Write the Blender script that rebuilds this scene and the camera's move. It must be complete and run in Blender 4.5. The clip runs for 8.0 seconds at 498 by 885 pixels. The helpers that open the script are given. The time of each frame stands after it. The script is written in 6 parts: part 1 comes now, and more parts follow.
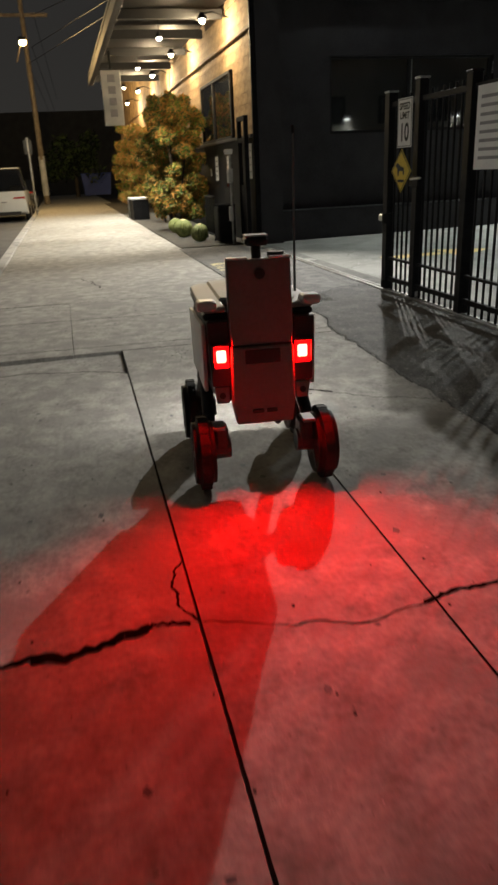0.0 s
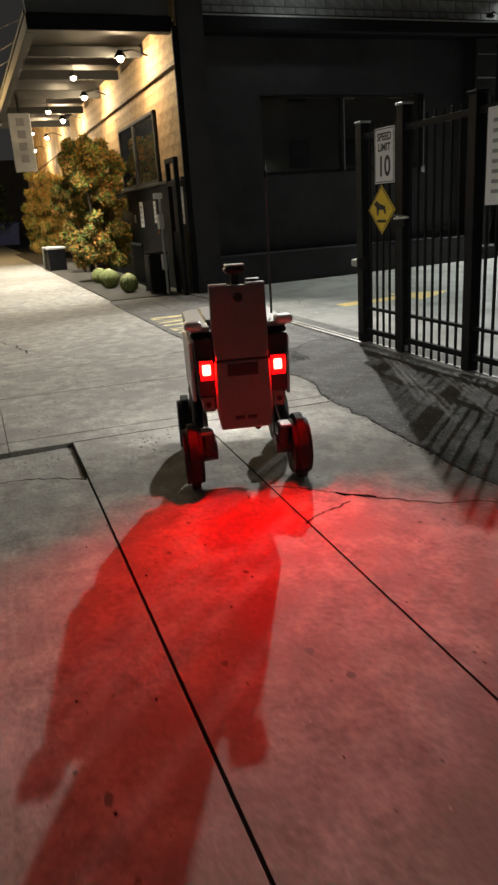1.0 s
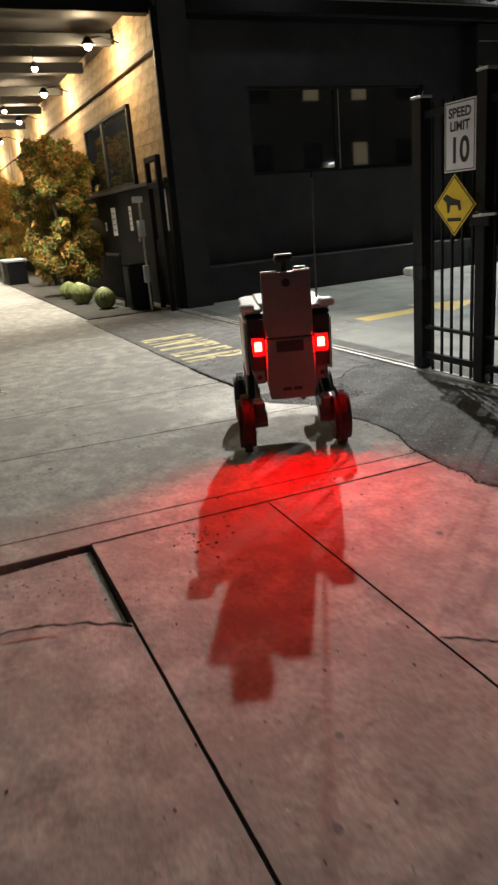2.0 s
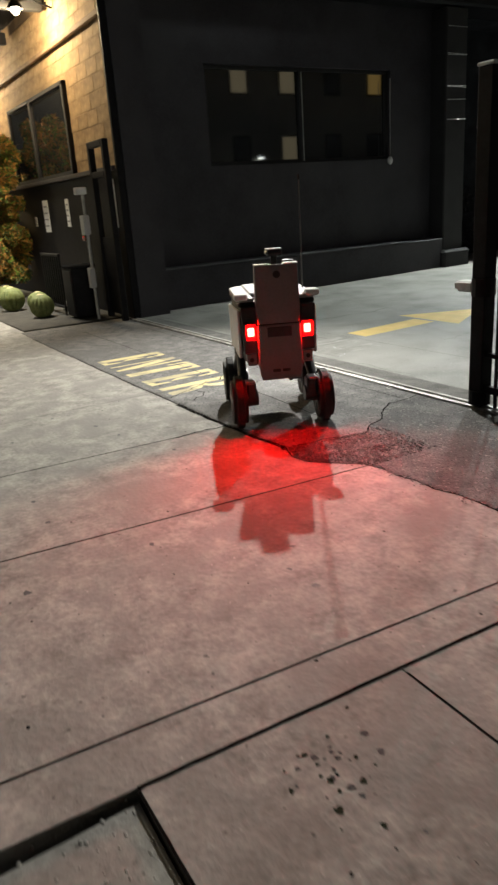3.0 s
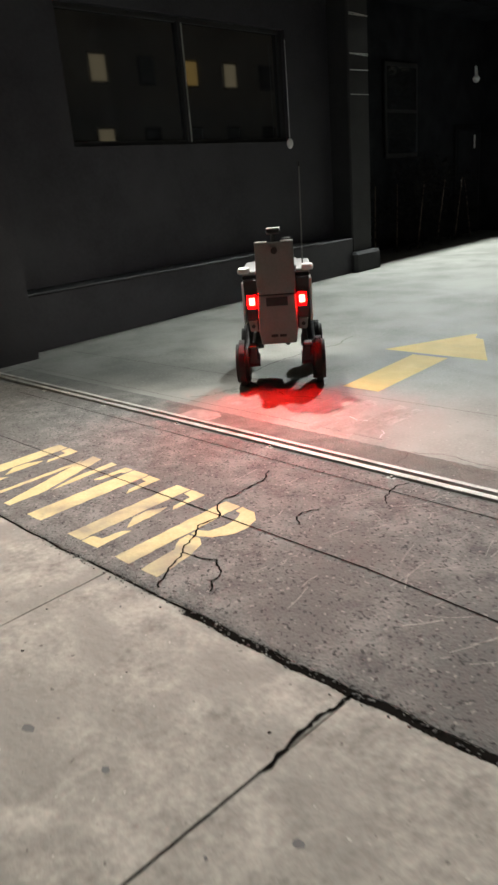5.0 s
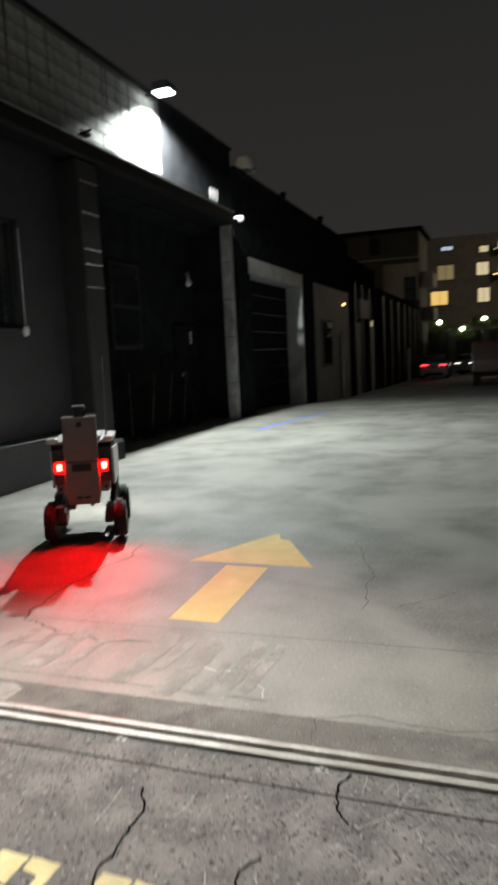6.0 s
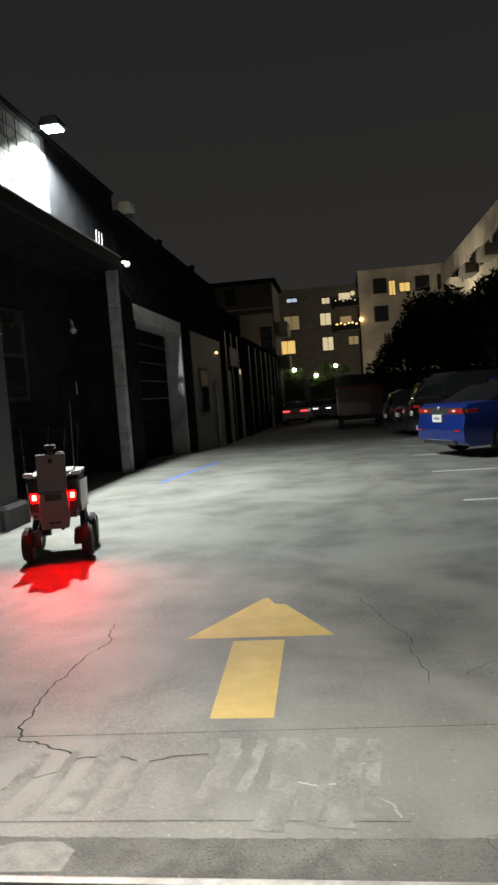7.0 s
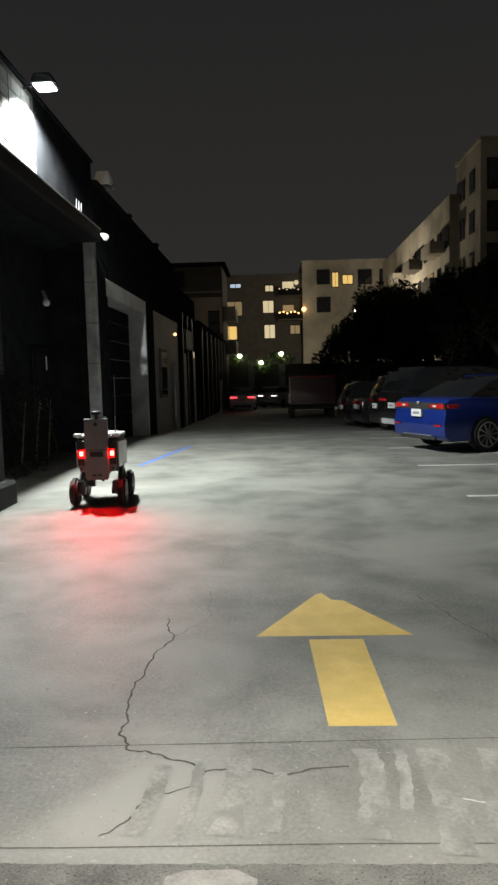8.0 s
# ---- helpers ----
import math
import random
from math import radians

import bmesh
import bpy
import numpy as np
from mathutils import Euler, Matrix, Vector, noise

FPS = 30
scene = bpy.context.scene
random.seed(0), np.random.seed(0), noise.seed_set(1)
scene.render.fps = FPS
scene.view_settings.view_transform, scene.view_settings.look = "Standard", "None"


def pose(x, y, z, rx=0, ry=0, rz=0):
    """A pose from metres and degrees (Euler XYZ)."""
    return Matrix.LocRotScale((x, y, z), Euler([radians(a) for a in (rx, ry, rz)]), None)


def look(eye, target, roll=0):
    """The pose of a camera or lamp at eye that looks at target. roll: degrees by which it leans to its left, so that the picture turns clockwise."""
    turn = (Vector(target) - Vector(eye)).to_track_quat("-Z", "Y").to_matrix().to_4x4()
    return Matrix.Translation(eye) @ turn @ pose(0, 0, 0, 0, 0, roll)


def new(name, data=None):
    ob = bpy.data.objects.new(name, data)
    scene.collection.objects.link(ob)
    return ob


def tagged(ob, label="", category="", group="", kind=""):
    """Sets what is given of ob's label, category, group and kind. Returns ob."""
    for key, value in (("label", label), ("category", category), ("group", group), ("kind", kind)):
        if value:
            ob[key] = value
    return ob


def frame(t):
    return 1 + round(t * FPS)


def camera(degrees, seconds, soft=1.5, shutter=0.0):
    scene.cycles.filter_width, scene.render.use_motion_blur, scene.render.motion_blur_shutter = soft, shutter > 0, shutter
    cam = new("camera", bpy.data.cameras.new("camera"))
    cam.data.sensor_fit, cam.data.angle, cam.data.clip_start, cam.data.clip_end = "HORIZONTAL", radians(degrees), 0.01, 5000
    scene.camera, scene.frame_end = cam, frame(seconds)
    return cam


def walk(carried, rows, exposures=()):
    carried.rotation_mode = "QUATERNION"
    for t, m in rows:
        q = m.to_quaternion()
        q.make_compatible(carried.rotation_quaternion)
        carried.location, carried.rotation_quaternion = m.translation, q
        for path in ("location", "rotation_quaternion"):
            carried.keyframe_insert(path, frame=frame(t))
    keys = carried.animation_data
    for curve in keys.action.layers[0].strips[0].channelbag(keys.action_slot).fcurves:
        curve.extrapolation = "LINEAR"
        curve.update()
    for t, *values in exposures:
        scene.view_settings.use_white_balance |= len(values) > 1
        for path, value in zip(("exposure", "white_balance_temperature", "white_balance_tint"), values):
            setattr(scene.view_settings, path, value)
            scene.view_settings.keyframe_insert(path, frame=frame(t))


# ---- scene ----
cam = camera(38.8, 8.0, 2.6, 0.3)

PATH = [
    (0, (3.791, -3.52, 1.392), (1.974, -3.098, 0.67), -2.7),
    (0.5, (3.039, -3.552, 1.416), (1.228, -3.0, 0.77), -3.7),
    (1, (2.392, -3.632, 1.381), (0.607, -2.982, 0.756), -3.9),
    (1.5, (1.567, -3.665, 1.38), (-0.198, -2.974, 0.742), -4.5),
    (1.7, (1.27, -3.68, 1.365), (-0.494, -2.976, 0.739), -4.9),
    (2.8, (-0.477, -3.61, 1.365), (-2.137, -2.691, 0.732), -4.0),
    (3, (-0.754, -3.622, 1.415), (-2.395, -2.675, 0.773), -4.1),
    (3.5, (-1.53, -3.41, 1.398), (-3.043, -2.231, 0.83), -2.8),
    (4, (-2.301, -3.28, 1.444), (-3.821, -2.104, 0.891), -4.5),
    (4.2, (-2.558, -3.245, 1.539), (-4.047, -2.04, 0.961), -4.8),
    (5.3, (-4.096, -2.742, 1.4), (-5.34, -1.349, 0.684), -4.5),
    (5.5, (-4.288, -2.733, 1.439), (-5.43, -1.249, 0.737), -3.8),
    (6, (-4.936, -2.371, 1.501), (-5.609, -0.504, 1.254), -2.8),
    (6.5, (-5.459, -2.222, 1.51), (-5.928, -0.285, 1.344), -5.9),
    (7, (-6.049, -2.011, 1.51), (-6.311, -0.033, 1.377), -4.3),
    (7.5, (-6.552, -1.916, 1.537), (-6.731, 0.07, 1.386), -2.8),
    (8, (-6.971, -1.851, 1.555), (-7.041, 0.14, 1.371), -1.4),
]
walk(cam, [(t, look(eye, target, roll)) for t, eye, target, roll in PATH])

# ---- world and lights ----
world = bpy.data.worlds.new("night_sky")
scene.world = world
world.use_nodes = True
wn = world.node_tree.nodes
wl = world.node_tree.links
wbg = wn["Background"]
wtc = wn.new("ShaderNodeTexCoord")
wsep = wn.new("ShaderNodeSeparateXYZ")
wramp = wn.new("ShaderNodeValToRGB")
wramp.color_ramp.elements[0].position, wramp.color_ramp.elements[0].color = 0.0, (0.037, 0.0345, 0.031, 1)
wramp.color_ramp.elements[1].position, wramp.color_ramp.elements[1].color = 0.55, (0.020, 0.020, 0.0205, 1)
wl.new(wtc.outputs["Generated"], wsep.inputs[0])
wl.new(wsep.outputs["Z"], wramp.inputs[0])
wl.new(wramp.outputs[0], wbg.inputs["Color"])
wbg.inputs["Strength"].default_value = 0.78


def lamp(name, kind, where, watts, colour, radius=0.06, target=None, spread=150, blend=0.3):
    data = bpy.data.lights.new(name, kind)
    data.energy, data.color, data.shadow_soft_size = watts, colour, radius
    if kind == "SPOT":
        data.spot_size, data.spot_blend = radians(spread), blend
    ob = new(name, data)
    ob.matrix_world = look(where, target) if target else pose(*where)
    return ob


FLOOD = (-10.27, 9.05, 5.90)
lamp("flood_light", "SPOT", FLOOD, 4600, (0.95, 1.0, 0.96), 0.07, (-9.3, 9.7, 0.0), 151, 0.42)
GATE_FLOOD = (-9.62, 2.4, 5.1)
lamp("gate_flood_light", "SPOT", GATE_FLOOD, 3900, (1.0, 0.965, 0.89), 0.06, (-4.3, -3.1, 0.0), 74, 1.0)
WARM = (1.0, 0.76, 0.45)
for lx in (-11.9, -16.2, -20.2, -24.5, -29.0):
    lamp("facade_light", "POINT", (lx, -0.42, 4.05), 210, WARM, 0.06)
for lx in (-12.6, -17.0, -21.4):
    lamp("canopy_light", "SPOT", (lx, -1.2, 3.86), 1450, (1.0, 0.95, 0.82), 0.05, (lx - 0.3, -2.7, 0.0), 104, 0.7)
lamp("street_light", "POINT", (-30.0, -4.3, 6.45), 2600, (1.0, 0.66, 0.26), 0.12)
# added fill from across the street, brightens the far sidewalk
lamp("kerb_fill_light", "POINT", (-22.0, -9.5, 7.0), 800, (1.0, 0.88, 0.66), 0.12)
# added fill: an assumed lamp behind the trees brightens the far buildings
lamp("far_fill_light", "POINT", (2.5, 79.6, 8.2), 2900, (1.0, 0.86, 0.62), 0.15)
for gx, gy, gz0 in ((-9.7, 58.2, 3.35), (-6.2, 58.2, 3.45), (-7.9, 58.4, 2.75)):
    lamp("garden_light", "POINT", (gx, gy, gz0), 320, (0.92, 1.0, 0.7), 0.1)
for gy in (11.6, 18.0):
    lamp("wall_light", "SPOT", (13.2, gy, 3.6), 1500, (0.9, 1.0, 0.92), 0.08, (12.2, gy, 0.0), 130, 0.3)


# ---- materials ----
def material(name, c1, c2, scale=6.0, rough=0.7, metal=0.0, bump=0.2, fine=60.0, stain=None, stain_scale=0.8, vary=0.0, spec=0.5, coat=0.0, fleck=None, fleck_scale=60.0):
    """Two colours mixed by two sizes of noise, an optional large stain colour, fine relief, and a change of tone from piece to piece."""
    m = bpy.data.materials.new(name)
    m.use_nodes = True
    n, k = m.node_tree.nodes, m.node_tree.links
    b = n["Principled BSDF"]
    tc = n.new("ShaderNodeTexCoord")
    n1, n2 = n.new("ShaderNodeTexNoise"), n.new("ShaderNodeTexNoise")
    n1.inputs["Scale"].default_value, n1.inputs["Detail"].default_value = scale, 6
    n2.inputs["Scale"].default_value, n2.inputs["Detail"].default_value = fine, 3
    for x in (n1, n2):
        k.new(tc.outputs["Object"], x.inputs["Vector"])
    add = n.new("ShaderNodeMath")
    add.operation = "MULTIPLY_ADD"
    add.inputs[1].default_value, add.inputs[2].default_value = 0.45, 0.0
    k.new(n2.outputs["Fac"], add.inputs[0])
    add2 = n.new("ShaderNodeMath")
    add2.operation = "MULTIPLY_ADD"
    add2.inputs[1].default_value = 0.75
    k.new(n1.outputs["Fac"], add2.inputs[0])
    k.new(add.outputs[0], add2.inputs[2])
    ramp = n.new("ShaderNodeValToRGB")
    ramp.color_ramp.elements[0].position, ramp.color_ramp.elements[0].color = 0.42, (*c1, 1)
    ramp.color_ramp.elements[1].position, ramp.color_ramp.elements[1].color = 0.78, (*c2, 1)
    k.new(add2.outputs[0], ramp.inputs[0])
    colour = ramp.outputs[0]
    if stain:
        n3 = n.new("ShaderNodeTexNoise")
        n3.inputs["Scale"].default_value, n3.inputs["Detail"].default_value = stain_scale, 5
        n3.inputs["Distortion"].default_value = 0.6
        k.new(tc.outputs["Object"], n3.inputs["Vector"])
        r3 = n.new("ShaderNodeValToRGB")
        r3.color_ramp.elements[0].position, r3.color_ramp.elements[1].position = 0.47, 0.66
        k.new(n3.outputs["Fac"], r3.inputs[0])
        mix = n.new("ShaderNodeMixRGB")
        mix.inputs[2].default_value = (*stain, 1)
        k.new(r3.outputs[0], mix.inputs[0])
        k.new(colour, mix.inputs[1])
        colour = mix.outputs[0]
    if fleck:
        for shift, (tone, edge) in enumerate(fleck):
            mp = n.new("ShaderNodeMapping")
            mp.inputs["Location"].default_value = (7.3 * shift + 1.7, 2.9 * shift, 0.4)
            k.new(tc.outputs["Object"], mp.inputs["Vector"])
            n5 = n.new("ShaderNodeTexNoise")
            n5.inputs["Scale"].default_value, n5.inputs["Detail"].default_value = fleck_scale * (1 + 0.6 * shift), 2
            k.new(mp.outputs[0], n5.inputs["Vector"])
            r5 = n.new("ShaderNodeValToRGB")
            r5.color_ramp.elements[0].position, r5.color_ramp.elements[1].position = edge, edge + 0.05
            k.new(n5.outputs["Fac"], r5.inputs[0])
            mx = n.new("ShaderNodeMixRGB")
            mx.inputs[2].default_value = (*tone, 1)
            k.new(r5.outputs[0], mx.inputs[0])
            k.new(colour, mx.inputs[1])
            colour = mx.outputs[0]
    if vary:
        info = n.new("ShaderNodeObjectInfo")
        mr = n.new("ShaderNodeMapRange")
        mr.inputs["To Min"].default_value, mr.inputs["To Max"].default_value = 1 - vary, 1 + vary
        k.new(info.outputs["Random"], mr.inputs["Value"])
        hsv = n.new("ShaderNodeHueSaturation")
        k.new(mr.outputs[0], hsv.inputs["Value"])
        k.new(colour, hsv.inputs["Color"])
        colour = hsv.outputs[0]
    k.new(colour, b.inputs["Base Color"])
    b.inputs["Roughness"].default_value, b.inputs["Metallic"].default_value = rough, metal
    b.inputs["Specular IOR Level"].default_value = spec
    b.inputs["Coat Weight"].default_value = coat
    if bump:
        bp = n.new("ShaderNodeBump")
        bp.inputs["Strength"].default_value, bp.inputs["Distance"].default_value = bump, 0.01
        k.new(add2.outputs[0], bp.inputs["Height"])
        k.new(bp.outputs[0], b.inputs["Normal"])
    return m


def glow(name, colour, strength):
    m = bpy.data.materials.new(name)
    m.use_nodes = True
    b = m.node_tree.nodes["Principled BSDF"]
    b.inputs["Base Color"].default_value = (*[min(1, c) for c in colour], 1)
    b.inputs["Emission Color"].default_value = (*colour, 1)
    b.inputs["Emission Strength"].default_value = strength
    return m


def glass(name, tint=(0.02, 0.022, 0.024), rough=0.03):
    m = bpy.data.materials.new(name)
    m.use_nodes = True
    b = m.node_tree.nodes["Principled BSDF"]
    b.inputs["Base Color"].default_value = (*tint, 1)
    b.inputs["Roughness"].default_value = rough
    b.inputs["Specular IOR Level"].default_value = 0.9
    b.inputs["IOR"].default_value = 1.6
    return m


M_SLAB = material("sidewalk_concrete", (0.195, 0.189, 0.173), (0.44, 0.424, 0.387), 7.0, 0.85, 0, 0.8, 36, (0.25, 0.242, 0.224), 2.6, 0.04, fleck=(((0.12, 0.115, 0.105), 0.705), ((0.48, 0.46, 0.43), 0.725)), fleck_scale=30.0)
M_ASPHALT = material("worn_asphalt", (0.066, 0.066, 0.067), (0.215, 0.212, 0.203), 7.0, 0.85, 0, 1.2, 90, (0.105, 0.104, 0.102), 1.1, fleck=(((0.25, 0.245, 0.23), 0.645), ((0.03, 0.03, 0.03), 0.60)), fleck_scale=44.0)
M_YARD = material("yard_concrete", (0.105, 0.107, 0.096), (0.235, 0.237, 0.215), 2.0, 0.66, 0, 0.5, 60, (0.255, 0.255, 0.233), 0.8, fleck=(((0.11, 0.11, 0.105), 0.71), ((0.34, 0.34, 0.31), 0.69)), fleck_scale=38.0)
M_OLDASPHALT = material("old_coarse_asphalt", (0.035, 0.035, 0.037), (0.13, 0.128, 0.122), 5.0, 0.85, 0, 1.6, 70, (0.06, 0.06, 0.06), 1.7, fleck=(((0.22, 0.215, 0.20), 0.63), ((0.02, 0.02, 0.02), 0.58)), fleck_scale=48.0)
M_YARDCRACK = material("dusty_crack", (0.06, 0.056, 0.05), (0.12, 0.113, 0.103), 20, 1.0, 0, 0.2, spec=0.0)
M_DIRT = material("dark_ground", (0.03, 0.028, 0.025), (0.07, 0.065, 0.055), 4, 0.95, 0, 0.6)
M_ROAD = material("street_asphalt", (0.04, 0.04, 0.042), (0.08, 0.08, 0.08), 3, 0.85, 0, 0.5)
M_CRACK = material("crack_dirt", (0.006, 0.0055, 0.005), (0.012, 0.011, 0.010), 20, 1.0, 0, 0.2, spec=0.0)
M_GHOST = material("faded_road_paint", (0.155, 0.155, 0.142), (0.34, 0.34, 0.315), 5, 0.8, 0, 0.4, 60, (0.19, 0.19, 0.175), 6.0)
M_YELLOW = material("yellow_road_paint", (0.62, 0.43, 0.10), (0.72, 0.53, 0.16), 9, 0.7, 0, 0.3, 60, (0.58, 0.42, 0.11), 3.0)
M_WORNYEL = material("worn_yellow_paint", (0.50, 0.43, 0.20), (0.66, 0.58, 0.30), 9, 0.75, 0, 0.4, 60, (0.30, 0.27, 0.18), 3.5)
M_WHITEPAINT = material("white_road_paint", (0.6, 0.6, 0.58), (0.78, 0.78, 0.75), 8, 0.7, 0, 0.3)
M_BLUEPAINT = material("blue_road_paint", (0.05, 0.13, 0.5), (0.1, 0.2, 0.6), 8, 0.7, 0, 0.3)
M_BLACKWALL = material("black_wall_paint", (0.024, 0.0235, 0.028), (0.043, 0.042, 0.049), 2.2, 0.55, 0, 0.25, 30, (0.048, 0.047, 0.053), 0.5, spec=0.4)
M_BLOCK = material("whitewashed_block", (0.20, 0.205, 0.20), (0.36, 0.365, 0.36), 5, 0.85, 0, 0.5, 40, (0.15, 0.155, 0.15), 1.6, 0.12)
M_MORTAR = material("mortar", (0.07, 0.07, 0.07), (0.13, 0.13, 0.125), 15, 0.9, 0, 0.4)
M_TAN = material("tan_painted_block", (0.16, 0.10, 0.05), (0.50, 0.34, 0.17), 1.7, 0.85, 0, 0.5, 9, (0.10, 0.07, 0.042), 0.9, 0.10)
M_TANJOINT = material("tan_mortar", (0.15, 0.095, 0.05), (0.40, 0.27, 0.13), 2.2, 0.9, 0, 0.3)
M_STEEL = material("galvanised_steel", (0.30, 0.31, 0.30), (0.48, 0.49, 0.47), 18, 0.5, 0.7, 0.2, 90)
M_RAIL = material("dirty_rail_steel", (0.24, 0.24, 0.225), (0.48, 0.48, 0.45), 9, 0.5, 0.15, 0.4, 70, (0.25, 0.24, 0.21), 3.0)
M_BAND = material("rough_joint_fill", (0.07, 0.07, 0.066), (0.20, 0.20, 0.185), 7, 0.9, 0, 1.0, 110, (0.13, 0.13, 0.12), 1.6, fleck=(((0.28, 0.27, 0.25), 0.66), ((0.03, 0.03, 0.03), 0.62)), fleck_scale=75.0)
M_SCUFF = material("scuffed_asphalt", (0.20, 0.20, 0.19), (0.33, 0.32, 0.30), 14, 0.85, 0, 0.6, 90)
M_PILASTER = material("dark_pilaster_paint", (0.010, 0.0105, 0.0115), (0.019, 0.0195, 0.021), 3, 0.75, 0, 0.3, 40)
M_ROBOTLID = material("robot_grey_lid", (0.34, 0.34, 0.34), (0.42, 0.42, 0.415), 5, 0.5, 0, 0.1, 60)
M_COLUMN = material("weathered_column", (0.24, 0.24, 0.24), (0.45, 0.45, 0.44), 4, 0.85, 0, 0.6, 40, (0.17, 0.17, 0.17), 1.6)
M_IRON = material("black_iron", (0.006, 0.006, 0.007), (0.012, 0.012, 0.0135), 14, 0.6, 0.0, 0.15, spec=0.15)
M_CONC = material("grey_concrete", (0.27, 0.27, 0.27), (0.42, 0.42, 0.41), 5, 0.8, 0, 0.5, 45, (0.20, 0.20, 0.20), 1.8)
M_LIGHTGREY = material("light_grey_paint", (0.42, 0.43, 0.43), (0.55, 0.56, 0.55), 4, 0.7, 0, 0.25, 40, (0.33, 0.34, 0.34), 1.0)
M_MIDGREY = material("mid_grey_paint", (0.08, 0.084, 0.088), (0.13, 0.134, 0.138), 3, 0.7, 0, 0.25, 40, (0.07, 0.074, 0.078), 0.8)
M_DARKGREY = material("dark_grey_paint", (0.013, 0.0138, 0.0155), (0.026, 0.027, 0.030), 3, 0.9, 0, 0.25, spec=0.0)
M_SIGN = material("sign_white", (0.62, 0.63, 0.63), (0.74, 0.75, 0.74), 6, 0.5, 0, 0.05)
M_SIGNYEL = material("sign_yellow", (0.62, 0.42, 0.02), (0.75, 0.53, 0.04), 6, 0.5, 0, 0.05)
M_INK = material("black_ink", (0.010, 0.010, 0.010), (0.02, 0.02, 0.02), 6, 0.6, 0, 0)
M_GREYINK = material("grey_ink", (0.20, 0.20, 0.22), (0.28, 0.28, 0.30), 6, 0.6, 0, 0)
M_GLASS = glass("dark_window_glass")
M_CARGLASS = glass("car_glass", (0.008, 0.009, 0.01), 0.05)
M_FRAME = material("black_window_frame", (0.008, 0.008, 0.009), (0.016, 0.016, 0.017), 8, 0.75, 0, 0.1)
M_WHITEPLASTIC = material("white_plastic", (0.72, 0.72, 0.72), (0.8, 0.8, 0.79), 6, 0.4, 0, 0.05)
M_TYRE = material("tyre_rubber", (0.012, 0.012, 0.012), (0.028, 0.027, 0.027), 30, 0.75, 0, 0.4)
M_RIM = material("alloy_rim", (0.25, 0.25, 0.26), (0.36, 0.36, 0.37), 10, 0.35, 0.8, 0.05)
M_ROBOT = material("robot_grey_shell", (0.19, 0.19, 0.19), (0.25, 0.25, 0.248), 5, 0.5, 0, 0.1, 60)
M_ROBOTWHITE = material("robot_white_lid", (0.74, 0.74, 0.74), (0.82, 0.82, 0.81), 5, 0.35, 0, 0.05)
M_ROBOTDARK = material("robot_black_plastic", (0.016, 0.016, 0.017), (0.03, 0.03, 0.032), 12, 0.5, 0, 0.2)
M_ROBOTLEG = material("robot_leg_metal", (0.04, 0.04, 0.043), (0.08, 0.08, 0.083), 12, 0.45, 0.4, 0.15)
M_TAIL = glow("tail_light_red", (1.0, 0.0006, 0.00035), 3300.0)
# weak red emission that draws the halo around each tail light
M_TAILHALO = glow("tail_halo_red", (1.0, 0.004, 0.006), 1.6)
M_HEAD = glow("head_light_white", (1.0, 0.97, 0.9), 800.0)
M_BULB = glow("warm_lamp_glass", (1.0, 0.9, 0.7), 40.0)
M_COOLBULB = glow("cool_lamp_glass", (0.93, 1.0, 0.96), 30.0)
M_SODIUM = glow("amber_lamp_glass", (1.0, 0.66, 0.2), 40.0)
M_GARDENBULB = glow("garden_lamp_glass", (0.93, 1.0, 0.7), 14.0)
M_LITWARM = glow("lit_window_warm", (1.0, 0.66, 0.20), 0.75)
M_LITPALE = glow("lit_window_pale", (1.0, 0.84, 0.52), 0.55)
M_LITDIM = glow("lit_window_dim", (1.0, 0.78, 0.45), 0.09)
M_LITBLUE = glow("lit_window_screen", (0.65, 0.8, 1.0), 0.6)
M_STRING = glow("string_light", (1.0, 0.55, 0.18), 5.0)
M_CARTAIL = glow("car_tail_red", (1.0, 0.05, 0.06), 3.5)
M_CARHEAD = glow("car_head_white", (1.0, 0.9, 0.85), 2.5)
M_REDLENS = material("red_lens", (0.35, 0.012, 0.012), (0.45, 0.02, 0.02), 9, 0.15, 0, 0.02, coat=0.6)
M_CLEARLENS = material("clear_lens", (0.6, 0.55, 0.52), (0.75, 0.7, 0.66), 9, 0.15, 0, 0.02, coat=0.6)
M_BLUECAR = material("blue_car_paint", (0.007, 0.026, 0.20), (0.010, 0.032, 0.23), 4, 0.28, 0.3, 0.0, coat=0.8)
M_BLACKCAR = material("black_car_paint", (0.008, 0.008, 0.009), (0.012, 0.012, 0.013), 4, 0.25, 0.2, 0.0, coat=0.8)
M_REDCAR = material("dark_red_car_paint", (0.035, 0.007, 0.006), (0.05, 0.01, 0.008), 4, 0.3, 0.2, 0.0, coat=0.8)
M_WHITECAR = material("white_car_paint", (0.66, 0.68, 0.68), (0.72, 0.74, 0.74), 4, 0.3, 0, 0.0, coat=0.8)
M_CREAM = material("cream_stucco", (0.56, 0.52, 0.44), (0.68, 0.63, 0.54), 1.2, 0.9, 0, 0.3, 20, (0.36, 0.33, 0.28), 0.2)
M_DARKSTUCCO = material("dark_stucco", (0.10, 0.095, 0.085), (0.15, 0.14, 0.125), 1.2, 0.9, 0, 0.3, 20)
M_WOODBOARD = material("old_board", (0.16, 0.10, 0.05), (0.28, 0.18, 0.10), 4, 0.8, 0, 0.4)
M_POLE = material("weathered_pole", (0.14, 0.11, 0.08), (0.24, 0.20, 0.15), 5, 0.9, 0, 0.5)
